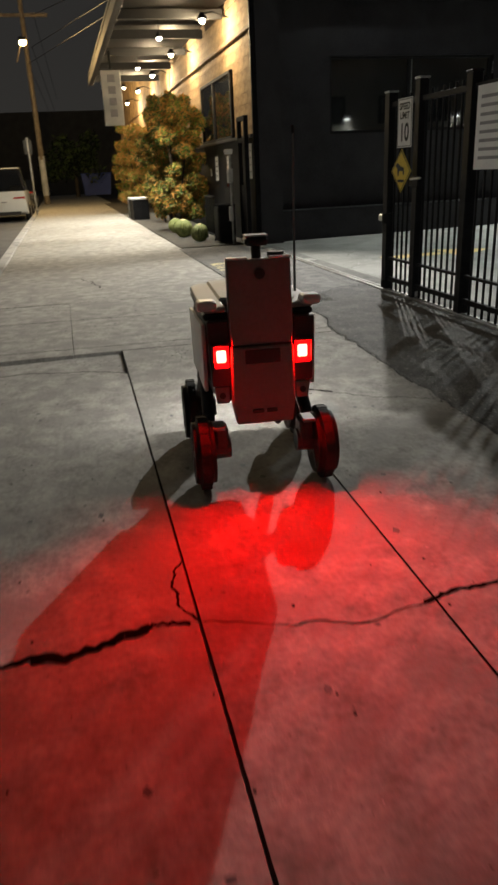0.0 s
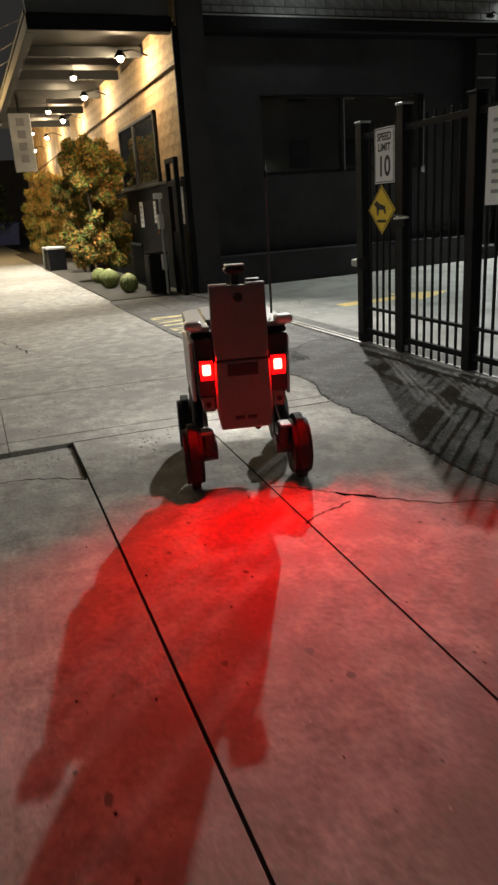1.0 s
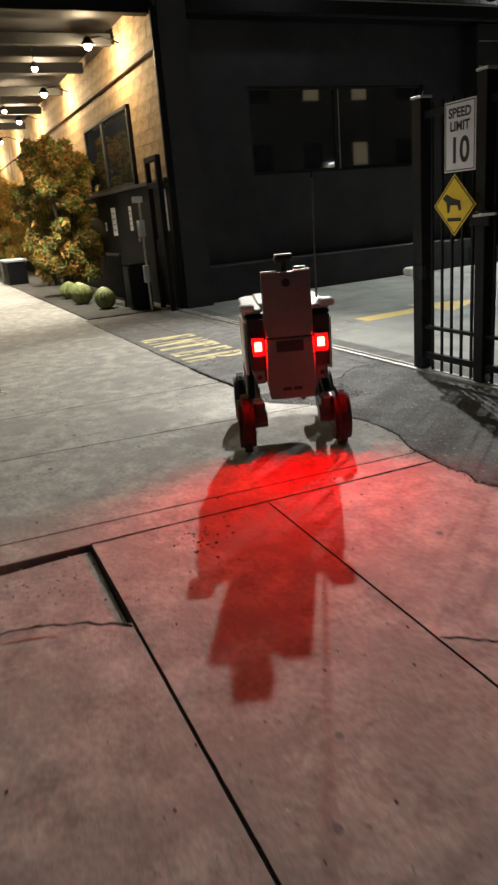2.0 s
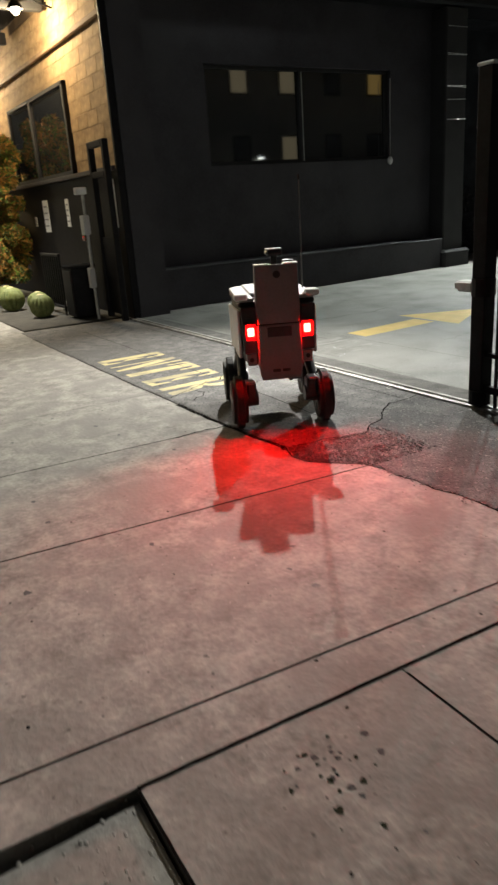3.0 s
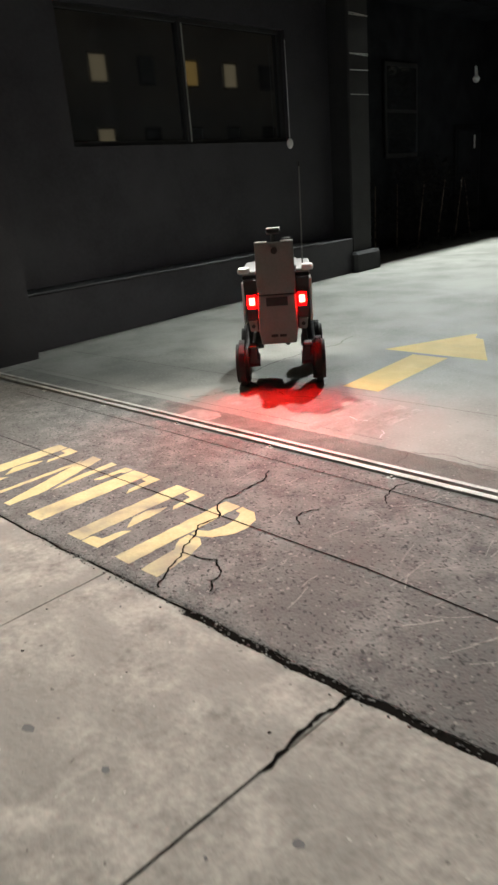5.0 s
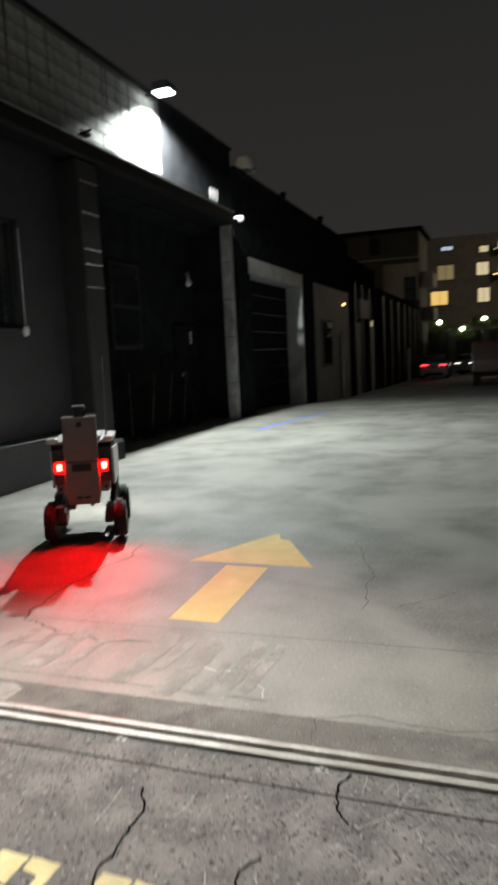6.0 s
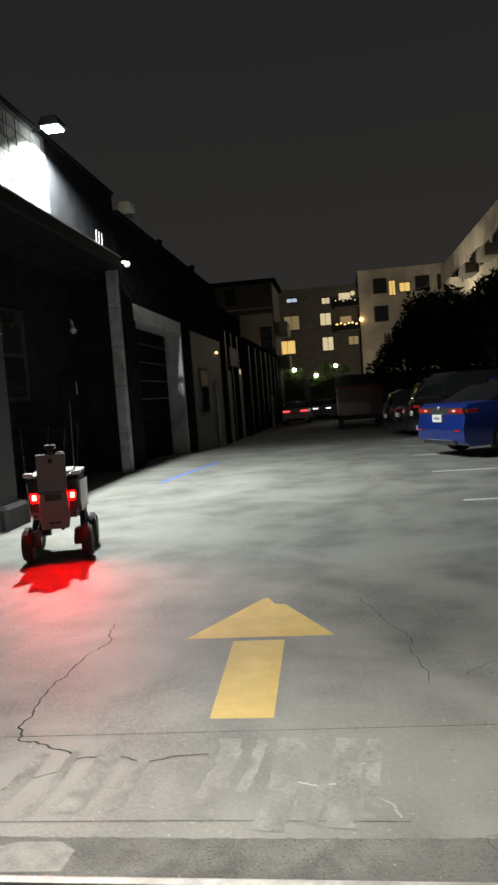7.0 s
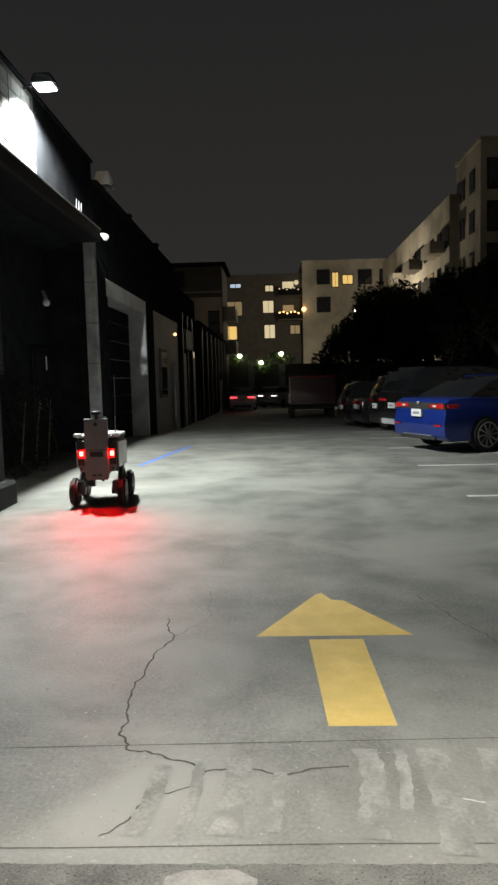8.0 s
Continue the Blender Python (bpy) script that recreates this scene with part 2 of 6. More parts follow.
M_BARK = material("bark", (0.05, 0.04, 0.03), (0.10, 0.08, 0.06), 10, 0.95, 0, 0.8)
M_LEAF = material("green_leaf", (0.045, 0.075, 0.02), (0.10, 0.15, 0.04), 3, 0.6, 0, 0.1)
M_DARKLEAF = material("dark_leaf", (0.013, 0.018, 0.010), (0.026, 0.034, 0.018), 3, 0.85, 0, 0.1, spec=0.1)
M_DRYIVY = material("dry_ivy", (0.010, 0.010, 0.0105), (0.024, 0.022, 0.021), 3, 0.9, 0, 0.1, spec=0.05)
M_BRONZELEAF = material("bronze_leaf", (0.28, 0.19, 0.04), (0.66, 0.31, 0.07), 1.3, 0.6, 0, 0.1, 6)
M_LIMELEAF = material("lime_leaf", (0.12, 0.20, 0.03), (0.22, 0.32, 0.05), 3, 0.6, 0, 0.1)
M_CACTUS = material("cactus_skin", (0.10, 0.14, 0.04), (0.24, 0.26, 0.09), 14, 0.7, 0, 0.4)
M_BLUEBIN = material("blue_bin_plastic", (0.02, 0.05, 0.28), (0.03, 0.07, 0.36), 5, 0.5, 0, 0.1)


# ---- building helpers ----
def finish(bm, name, mats, smooth=False):
    me = bpy.data.meshes.new(name)
    bmesh.ops.recalc_face_normals(bm, faces=bm.faces)
    bm.to_mesh(me)
    bm.free()
    for m in mats if isinstance(mats, (list, tuple)) else (mats,):
        me.materials.append(m)
    if smooth:
        me.shade_smooth()
        me.set_sharp_from_angle(angle=radians(38))
    return me


def empty(name, m, label="", category="", group="", kind=""):
    ob = new(name)
    ob.matrix_world = m
    return tagged(ob, label, category, group, kind)


def solid(name, bm, mats, m=None, label="", category="", group="", kind="", smooth=False):
    ob = new(name, finish(bm, name, mats, smooth))
    if m is not None:
        ob.matrix_world = m
    return tagged(ob, label, category, group, kind)


def part(name, bm, mats, parent, label="", m=None, smooth=False, mesh=None):
    ob = new(name, mesh if mesh else finish(bm, name, mats, smooth))
    ob.parent = parent
    if m is not None:
        ob.matrix_basis = m
    return tagged(ob, label)


def box(x0, y0, z0, x1, y1, z1, bevel=0.0, bm=None, seg=1):
    own = bmesh.new()
    bmesh.ops.create_cube(own, size=1)
    for v in own.verts:
        v.co = Vector(((x0 + x1) / 2 + v.co.x * (x1 - x0), (y0 + y1) / 2 + v.co.y * (y1 - y0), (z0 + z1) / 2 + v.co.z * (z1 - z0)))
    if bevel:
        bmesh.ops.bevel(own, geom=own.edges[:], offset=bevel, segments=seg, affect="EDGES", profile=0.5)
    return join(own, bm)


def join(own, bm):
    if bm is None:
        return own
    me = bpy.data.meshes.new("tmp")
    own.to_mesh(me)
    own.free()
    bm.from_mesh(me)
    bpy.data.meshes.remove(me)
    return bm


def tube(p0, p1, r0, r1=None, sides=12, bm=None, caps=True):
    own = bmesh.new()
    p0, p1 = Vector(p0), Vector(p1)
    d = p1 - p0
    bmesh.ops.create_cone(own, cap_ends=caps, segments=sides, radius1=r0, radius2=r0 if r1 is None else r1, depth=d.length)
    own.transform(Matrix.Translation((p0 + p1) / 2) @ d.to_track_quat("Z", "Y").to_matrix().to_4x4())
    return join(own, bm)


def ball(c, r, squash=(1, 1, 1), u=16, v=10, bm=None):
    own = bmesh.new()
    bmesh.ops.create_uvsphere(own, u_segments=u, v_segments=v, radius=r)
    own.transform(Matrix.Translation(c) @ Matrix.Diagonal((*squash, 1)))
    return join(own, bm)


def prism(points, axis, lo, hi, bm=None, bevel=0.0):
    """A polygon in the two other axes, drawn out along one axis."""
    own = bmesh.new()
    def place(a, b, c):
        return {"x": (c, a, b), "y": (a, c, b), "z": (a, b, c)}[axis]
    vs = [own.verts.new(place(a, b, lo)) for a, b in points]
    f = own.faces.new(vs)
    out = bmesh.ops.extrude_face_region(own, geom=[f])
    shift = Vector(place(0, 0, hi - lo))
    bmesh.ops.translate(own, verts=[g for g in out["geom"] if isinstance(g, bmesh.types.BMVert)], vec=shift)
    bmesh.ops.recalc_face_normals(own, faces=own.faces)
    if bevel:
        bmesh.ops.bevel(own, geom=own.edges[:], offset=bevel, segments=2, affect="EDGES", profile=0.5)
    return join(own, bm)


def gz(y):
    """Height of the yard's surface, which rises a little from the gate and then falls away."""
    pts = ((-99, 0), (0.5, 0), (7, 0.07), (12, 0.08), (17, 0.0), (25, -0.38), (45, -0.6), (60, -0.95), (110, -1.7), (999, -1.7))
    for (a, h), (b, g) in zip(pts, pts[1:]):
        if y <= b:
            return h + (g - h) * (y - a) / (b - a)
    return -1.7


def sheet(x0, x1, ys, rise=0.0, nx=12):
    bm = bmesh.new()
    rows = [[bm.verts.new((x0 + (x1 - x0) * i / nx, y, gz(y) + rise)) for i in range(nx + 1)] for y in ys]
    for a, b in zip(rows, rows[1:]):
        for i in range(nx):
            bm.faces.new((a[i], a[i + 1], b[i + 1], b[i]))
    return bm


def strip(points, width, z, bm=None, jag=0.3, rnd=None, on_yard=False):
    """A crack or line as a thin ragged band that lies on the ground along a line of places."""
    own = bm or bmesh.new()
    rnd = rnd or random.Random(5)
    for level in range(3):
        finer = [points[0]]
        for (ax, ay), (bx, by) in zip(points, points[1:]):
            k = rnd.uniform(-1, 1) * jag * 0.30 if jag > 0.2 else 0.0
            finer += [((ax + bx) / 2 - (by - ay) * k, (ay + by) / 2 + (bx - ax) * k), (bx, by)] if math.hypot(bx - ax, by - ay) < 0.5 else [((ax + bx) / 2, (ay + by) / 2), (bx, by)]
        points = finer
    fine = []
    for (ax, ay), (bx, by) in zip(points, points[1:]):
        n = max(1, int(math.hypot(bx - ax, by - ay) / 0.03))
        fine += [(ax + (bx - ax) * i / n, ay + (by - ay) * i / n) for i in range(n)]
    fine.append(points[-1])
    pairs = []
    for i, (x, y) in enumerate(fine):
        a, b = fine[max(0, i - 1)], fine[min(len(fine) - 1, i + 1)]
        d = Vector((b[0] - a[0], b[1] - a[1])).normalized()
        n = Vector((-d.y, d.x))
        off = rnd.uniform(-1, 1) * width * jag * 0.6
        w1, w2 = (width / 2 * rnd.uniform(1 - jag, 1 + jag) for _ in range(2))
        zz = z + (gz(y) if on_yard else 0)
        pairs.append((own.verts.new((x + n.x * (off + w1), y + n.y * (off + w1), zz)), own.verts.new((x + n.x * (off - w2), y + n.y * (off - w2), zz))))
    for (a, b), (c, d) in zip(pairs, pairs[1:]):
        own.faces.new((a, b, d, c))
    return own


def words(name, text, size, mat, parent, m, offset=0.0, width=1.0, depth=0.0, label=""):
    """Letters in the built-in font, as a mesh in the local x-y plane, centred."""
    cu = bpy.data.curves.new(name, "FONT")
    cu.body, cu.size, cu.align_x, cu.align_y, cu.offset, cu.extrude, cu.resolution_u = text, size, "CENTER", "CENTER", offset, depth, 4
    tmp = bpy.data.objects.new(name, cu)
    scene.collection.objects.link(tmp)
    me = bpy.data.meshes.new_from_object(tmp.evaluated_get(bpy.context.evaluated_depsgraph_get()))
    bpy.data.objects.remove(tmp)
    me.transform(Matrix.Diagonal((width, 1, 1, 1)))
    me.materials.clear()
    me.materials.append(mat)
    ob = new(name, me)
    ob.parent = parent
    ob.matrix_basis = m
    return tagged(ob, label)


def leaf_mesh(name, blobs, count, size, mats, seed, stretch=1.6):
    """Many small bent leaves, scattered in and on the surface of blobs (x, y, z, radius)."""
    rs = np.random.RandomState(seed)
    blobs = np.array(blobs)
    wts = blobs[:, 3] ** 2
    pick = rs.choice(len(blobs), count, p=wts / wts.sum())
    d = rs.normal(size=(count, 3))
    d /= np.linalg.norm(d, axis=1)[:, None]
    c = blobs[pick, :3] + d * (blobs[pick, 3] * rs.uniform(0.55, 1.08, count))[:, None]
    a = rs.normal(size=(count, 3)) + d * 0.6
    a /= np.linalg.norm(a, axis=1)[:, None]
    b = np.cross(a, rs.normal(size=(count, 3)))
    b /= np.linalg.norm(b, axis=1)[:, None]
    s = (size * rs.uniform(0.6, 1.4, count))[:, None]
    n = np.cross(a, b)
    v = np.stack([c - a * s * stretch, c + b * s * 0.5 + n * s * 0.15, c + a * s * stretch, c - b * s * 0.5 + n * s * 0.15], 1).reshape(-1, 3)
    f = np.arange(count * 4).reshape(-1, 4)
    me = bpy.data.meshes.new(name)
    me.from_pydata(v.tolist(), [], f.tolist())
    for m in mats:
        me.materials.append(m)
    me.polygons.foreach_set("material_index", rs.randint(0, len(mats), count).astype(np.int32))
    return me


# ---- ground ----
EDGE = -1.45          # where the sidewalk meets the apron
ground = solid("ground", sheet(-400, 400, (-400, -60, 0.5, 7, 12, 17, 25, 45, 60, 110, 700), -0.22, 8), M_DIRT, None, "dark dusty ground sheet under the whole district", "ground", kind="structure")
road = solid("road", box(-120, -15.0, -0.21, 60, -4.85, -0.14), M_ROAD, None, "dark worn asphalt street beside the sidewalk", "road", kind="structure")
yard = solid("yard", sheet(-11.9, 13.0, (0.03, 0.5, 2, 4, 7, 9, 12, 14.5, 17, 21, 25, 35, 45, 60, 104), 0.0, 20), M_YARD, None, "pale worn concrete yard with stains and cracks", "yard", kind="structure")

EDGE_LINE = ((-30, -1.48), (-6.5, -1.48), (-5.5, -1.465), (-4.77, -1.45), (-4.14, -1.41), (-3.97, -1.455), (-3.86, -1.45), (-3.75, -1.36), (-3.62, -1.24), (-3.1, -1.185), (-2.75, -1.175), (-2.2, -1.31), (-1.6, -1.315), (-0.8, -1.37), (0.2, -1.40), (3, -1.45), (30, -1.5))
SEAM_LINE = ((-1.6, -4.16), (-1.38, -4.11), (-1.1, -4.07), (-0.87, -4.04), (-0.6, -4.2), (-0.34, -4.40), (0.1, -4.45))


def along(line, x):
    """The second value of a bent line where its first is x."""
    for (a, h), (b, g) in zip(line, line[1:]):
        if x <= b:
            return h + (g - h) * (x - a) / (b - a)
    return line[-1][1]


def apron_edge(x):
    """The ragged line where the asphalt ends on the sidewalk; it crumbles east of the old patch."""
    loose = 0.035 if x > -4.1 else 0.010
    return along(EDGE_LINE, x) + loose * noise.noise((x * 7.0, 0.3, 0)) + loose * 0.7 * noise.noise((x * 23.0, 4.1, 0))


AZ = 0.005            # the asphalt lies a little over the slabs
own = bmesh.new()
cols = [-10.2 + 0.1 * i for i in range(32)] + [-7.0 + 0.03 * i for i in range(217)] + [-0.45 + 0.12 * i for i in range(121)]
grid = []
for x in cols:
    e = apron_edge(x)
    ys = [e - 0.012, e, e + 0.02] + [e + 0.02 + (-0.04 - e - 0.02) * k / 34 for k in range(1, 35)]
    rough = 0.004 if x > -4.1 else 0.0015
    zs = [-0.03, AZ * 0.3, AZ] + [AZ + (rough * noise.noise((x * 9, y * 9, 0)) if -4.3 < x and y < -0.2 else 0) for y in ys[3:]]
    grid.append([own.verts.new((x, y, z)) for y, z in zip(ys, zs)])
for a, b in zip(grid, grid[1:]):
    for i in range(len(a) - 1):
        f = own.faces.new((a[i], b[i], b[i + 1], a[i + 1]))
        mid = f.calc_center_median()
        f.material_index = 1 if mid.x > along(SEAM_LINE, mid.y) + 0.04 * noise.noise((mid.x * 6, mid.y * 14, 2)) else 0
apron = solid("apron", own, (M_ASPHALT, M_OLDASPHALT), None, "dark worn asphalt apron before the gate, broken at its edge", "driveway", kind="structure")

pavement = solid("pavement", box(-120, -4.63, -0.21, 60, -1.0, -0.075), M_DIRT, None, "old pale concrete sidewalk of cracked slabs", "sidewalk", kind="structure")
kerb = solid("kerb", box(-120, -4.84, -0.21, 60, -4.64, -0.005, 0.02), M_CONC, None, "worn concrete kerb along the street", "kerb", kind="structure")


def slab(corners, drop=0.0):
    """One concrete slab from its corners in plan, a little smaller all round than its share."""
    cx, cy = (sum(c[i] for c in corners) / len(corners) for i in (0, 1))
    pts = []
    for x, y in corners:
        pts.append((x - math.copysign(0.0018, x - cx), y - math.copysign(0.0018, y - cy)))
    part("slab", prism(pts, "z", -0.12, -drop, bevel=0.003), M_SLAB, pavement)


def joint_x(k, y):
    """Cross joints of the sidewalk, which run slightly askew."""
    x0, lean = ((-2.13, 0.034), (-2.31, 0.053), (-3.595, 0.078), (-4.765, 0.045))[k]
    return x0 + lean * (y + 1.45)


TOP = -1.02          # the slabs run on a little under the asphalt
for k in range(3):
    for y0, y1, drop in ((-3.6, TOP, 0.0), (-4.62, -3.6, 0.003)):
        slab(((joint_x(k + 1, y0), y0), (joint_x(k, y0), y0), (joint_x(k, y1), y1), (joint_x(k + 1, y1), y1)), drop)
xs_west = [-5.98, -7.2, -8.4, -9.6, -11.0, -12.6, -14.2, -16, -18, -20.5, -23, -26, -30, -36, -44, -60]
slab(((-5.98, -4.62), (joint_x(3, -4.62), -4.62), (joint_x(3, TOP), TOP), (-5.98, TOP)), 0.0)
for a, b in zip(xs_west, xs_west[1:]):
    slab(((b, -4.62), (a, -4.62), (a, TOP), (b, TOP)), 0.0)
E0, E1, E2, E3 = joint_x(0, TOP), joint_x(0, -2.30), joint_x(0, -3.20), joint_x(0, -4.62)
slab(((E1, -2.32), (9.0, -2.72), (9.0, TOP), (E0, TOP)), 0.0005)
slab(((E2, -3.20), (9.0, -3.36), (9.0, -2.72), (E1, -2.32)), 0.0005)
# the slab at the corner has sunk and broken
slab(((-2.12, -4.62), (-1.72, -4.62), (-1.45, -3.225), (-2.17, -3.205)), 0.022)
slab(((-1.72, -4.62), (9.0, -4.62), (9.0, -3.362), (-1.45, -3.215)), 0.001)

rnd = random.Random(11)
CR = 0.0008


def crack(points, width, where, z=CR, jag=0.45, yardly=False):
    part("crack", strip(points, width, z, None, jag, rnd, yardly), M_CRACK, where)


for pts, w in (
        (((-2.18, -3.20), (-1.44, -3.211), (-0.43, -3.225), (0.6, -3.24), (1.8, -3.257), (2.6, -3.268), (4.5, -3.295)), 0.009),
        (((1.95, -4.4), (1.90, -4.1), (1.87, -3.88), (1.87, -3.72), (1.85, -3.55), (1.80, -3.41), (1.83, -3.29)), 0.020),
        (((1.88, -3.8), (1.86, -3.6), (1.80, -3.42)), 0.03),
        (((1.42, -3.25), (1.52, -3.30), (1.66, -3.31), (1.74, -3.30), (1.82, -3.26)), 0.010),
        (((1.83, -3.25), (1.94, -2.97), (1.99, -2.76), (1.95, -2.50)), 0.006),
        (((1.94, -2.51), (1.92, -2.40), (1.91, -2.21), (1.86, -2.0), (1.9, -1.7), (1.86, -1.45)), 0.020),
        (((-1.42, -3.22), (-1.55, -3.42), (-1.62, -3.66), (-1.72, -3.9), (-1.74, -4.6)), 0.014),
        (((-0.80, -2.36), (-0.72, -2.25), (-0.63, -2.17), (-0.48, -2.04), (-0.36, -1.90), (-0.17, -1.68), (-0.05, -1.45)), 0.008),
        (((-0.56, -2.11), (-0.48, -2.04), (-0.41, -1.97)), 0.020),
        (((-0.30, -2.40), (-0.38, -2.27), (-0.43, -2.10)), 0.009),
        (((-2.13, -2.32), (-1.2, -2.353), (-0.3, -2.386), (0.8, -2.425), (2.3, -2.479), (4.5, -2.558)), 0.008),
        (((-6.95, -3.42), (-6.6, -3.27), (-6.4, -3.29), (-6.1, -3.18), (-5.8, -3.15)), 0.014),
        (((joint_x(0, -3.2), -3.2), (joint_x(0, -2.7), -2.7), (joint_x(0, -2.0), -2.0), (joint_x(0, -1.3), -1.3)), 0.014),
        (((joint_x(1, -4.6), -4.6), (joint_x(1, -3.2), -3.2), (joint_x(1, -1.28), -1.28)), 0.009),
        (((joint_x(2, -4.6), -4.6), (joint_x(2, -2.9), -2.9), (joint_x(2, -1.25), -1.25)), 0.010),
        (((joint_x(3, -4.6), -4.6), (joint_x(3, -2.9), -2.9), (joint_x(3, -1.75), -1.75)), 0.008),
        (((joint_x(3, -1.85), -1.85), (-4.785, -1.66), (-4.775, -1.55), (-4.76, -1.46)), 0.014)):
    crack(pts, w, pavement, CR, 0.12 if len(pts) > 2 and (abs(pts[0][0] - pts[-1][0]) > 3 or abs(pts[0][0] - pts[-1][0]) < 0.4 and abs(pts[0][1] - pts[-1][1]) > 1.4 and len(pts) < 5 and pts[0][0] < -2) else 0.45)
for i in range(260):
    x, y = rnd.uniform(-6, 3.4), rnd.uniform(-4.6, -1.6)
    r = rnd.uniform(0.003, 0.008) if i % 6 else rnd.uniform(0.011, 0.018)
    bm = bmesh.new()
    vs = [bm.verts.new((x + r * rnd.uniform(0.5, 1.3) * math.cos(k * 1.05) * 1.3, y + r * rnd.uniform(0.5, 1.2) * math.sin(k * 1.05), 0.0008)) for k in range(6)]
    bm.faces.new(vs)
    part("chip", bm, M_CRACK if i % 3 else M_MIDGREY, pavement)

for i in range(34):
    x, y = -1.95 + rnd.gauss(0, 0.08), -2.75 + rnd.gauss(0, 0.10)
    r = rnd.uniform(0.004, 0.014)
    bm = bmesh.new()
    bm.faces.new([bm.verts.new((x + r * rnd.uniform(0.4, 1.4) * math.cos(k * 0.9), y + r * rnd.uniform(0.4, 1.3) * math.sin(k * 0.9), 0.0008)) for k in range(7)])
    part("pit", bm, M_ROAD if i % 2 else M_DARKLEAF, pavement)
chunk = bmesh.new()
for i in range(140):
    x, y = rnd.uniform(-2.2, -1.75) - 0.1 * rnd.random(), rnd.uniform(-4.3, -3.22)
    ball((x, y, -0.022), rnd.uniform(0.002, 0.008), (1.5, 1, 0.5), 5, 4, chunk)
tagged(part("crumbled_edge", chunk, M_SLAB, pavement, "crumbled slab corner"), kind="stuff")

# apron: ragged edge, cracks, broken patch
for pts, w in (
        (((-4.12, -1.38), (-4.09, -1.25), (-4.07, -1.1), (-4.03, -0.87), (-4.2, -0.6), (-4.41, -0.34), (-4.44, -0.05)), 0.010),
        (((-5.70, -1.44), (-5.79, -1.30), (-5.83, -1.21), (-5.89, -1.11), (-5.97, -0.99), (-5.95, -0.88), (-6.07, -0.74), (-6.07, -0.62), (-6.07, -0.50), (-6.13, -0.33)), 0.008),
        (((-5.84, -1.20), (-5.76, -1.19), (-5.67, -1.16), (-5.62, -1.19), (-5.58, -1.22), (-5.57, -1.28), (-5.52, -1.34)), 0.007),
        (((-5.44, -0.07), (-5.47, -0.2), (-5.40, -0.33)), 0.007),
        (((-5.62, -0.55), (-5.66, -0.66), (-5.60, -0.72)), 0.006),
        (((-9.6, -0.86), (-7.9, -0.855), (-6.9, -0.86), (-5.88, -0.86), (-5.16, -0.86), (-4.45, -0.90)), 0.006),
        (((-9.0, -0.2), (-6.9, -0.20), (-5.9, -0.20), (-5.0, -0.20), (-4.45, -0.2)), 0.005)):
    crack(pts, w, apron, AZ + 0.0022, 0.15 if abs(pts[0][0] - pts[-1][0]) > 3 else 0.45)
for lo, hi, wide in ((-9.6, -5.5, 0.012), (-5.5, -4.1, 0.034), (-4.1, -0.4, 0.012)):
    ragged = [(lo + (hi - lo) * i / 30, apron_edge(lo + (hi - lo) * i / 30) - wide * 0.55) for i in range(31)]
    part("crack", strip(ragged, wide, CR, None, 0.10, rnd), M_CRACK, apron)
crumbs = bmesh.new()
for i in range(1500):
    x = rnd.uniform(-6.5, 0.5)
    ball((x, apron_edge(x) + rnd.gauss(0.004, 0.022), 0.003), rnd.uniform(0.002, 0.0055), (1.3, 1, 0.5), 5, 3, crumbs)
tagged(part("edge_crumbs", crumbs, M_ASPHALT, apron, "loose crumbs of asphalt along the edge"), kind="stuff")
patch_rnd = random.Random(3)
grit = bmesh.new()
for i in range(5200):
    x, y = patch_rnd.uniform(-4.14, -3.55), patch_rnd.uniform(-1.46, -0.75)
    if y < apron_edge(x) + 0.01 or x < along(SEAM_LINE, y) or patch_rnd.random() < (y + 1.3) * 1.2:
        continue
    ball((x, y, AZ + 0.001), patch_rnd.uniform(0.002, 0.0065), (1.3, 1, 0.6), 5, 3, grit)
tagged(part("asphalt_grit", grit, M_OLDASPHALT, apron, "crumbled black asphalt patch"), kind="stuff")

# pale scuffs on the asphalt
for i in range(46):
    x, y = rnd.gauss(-5.0, 0.45), rnd.uniform(-1.25, -0.12)
    dx, dy = rnd.gauss(0.04, 0.05), rnd.uniform(0.04, 0.22)
    part("scuff", strip(((x, y), (x + dx * 0.5 + rnd.uniform(-0.01, 0.01), y + dy * 0.5), (x + dx, min(y + dy, -0.07))), rnd.uniform(0.002, 0.006), AZ + 0.0006, None, 0.19, rnd), M_SCUFF, apron)
part("rough_band", strip(((-9.8, 0.17), (-8.0, 0.17), (-6.5, 0.17), (-5.0, 0.19), (-3.0, 0.2), (0.0, 0.2)), 0.22, 0.0006, None, 0.03, rnd, True), M_BAND, yard, "rough dark speckled band along the track")

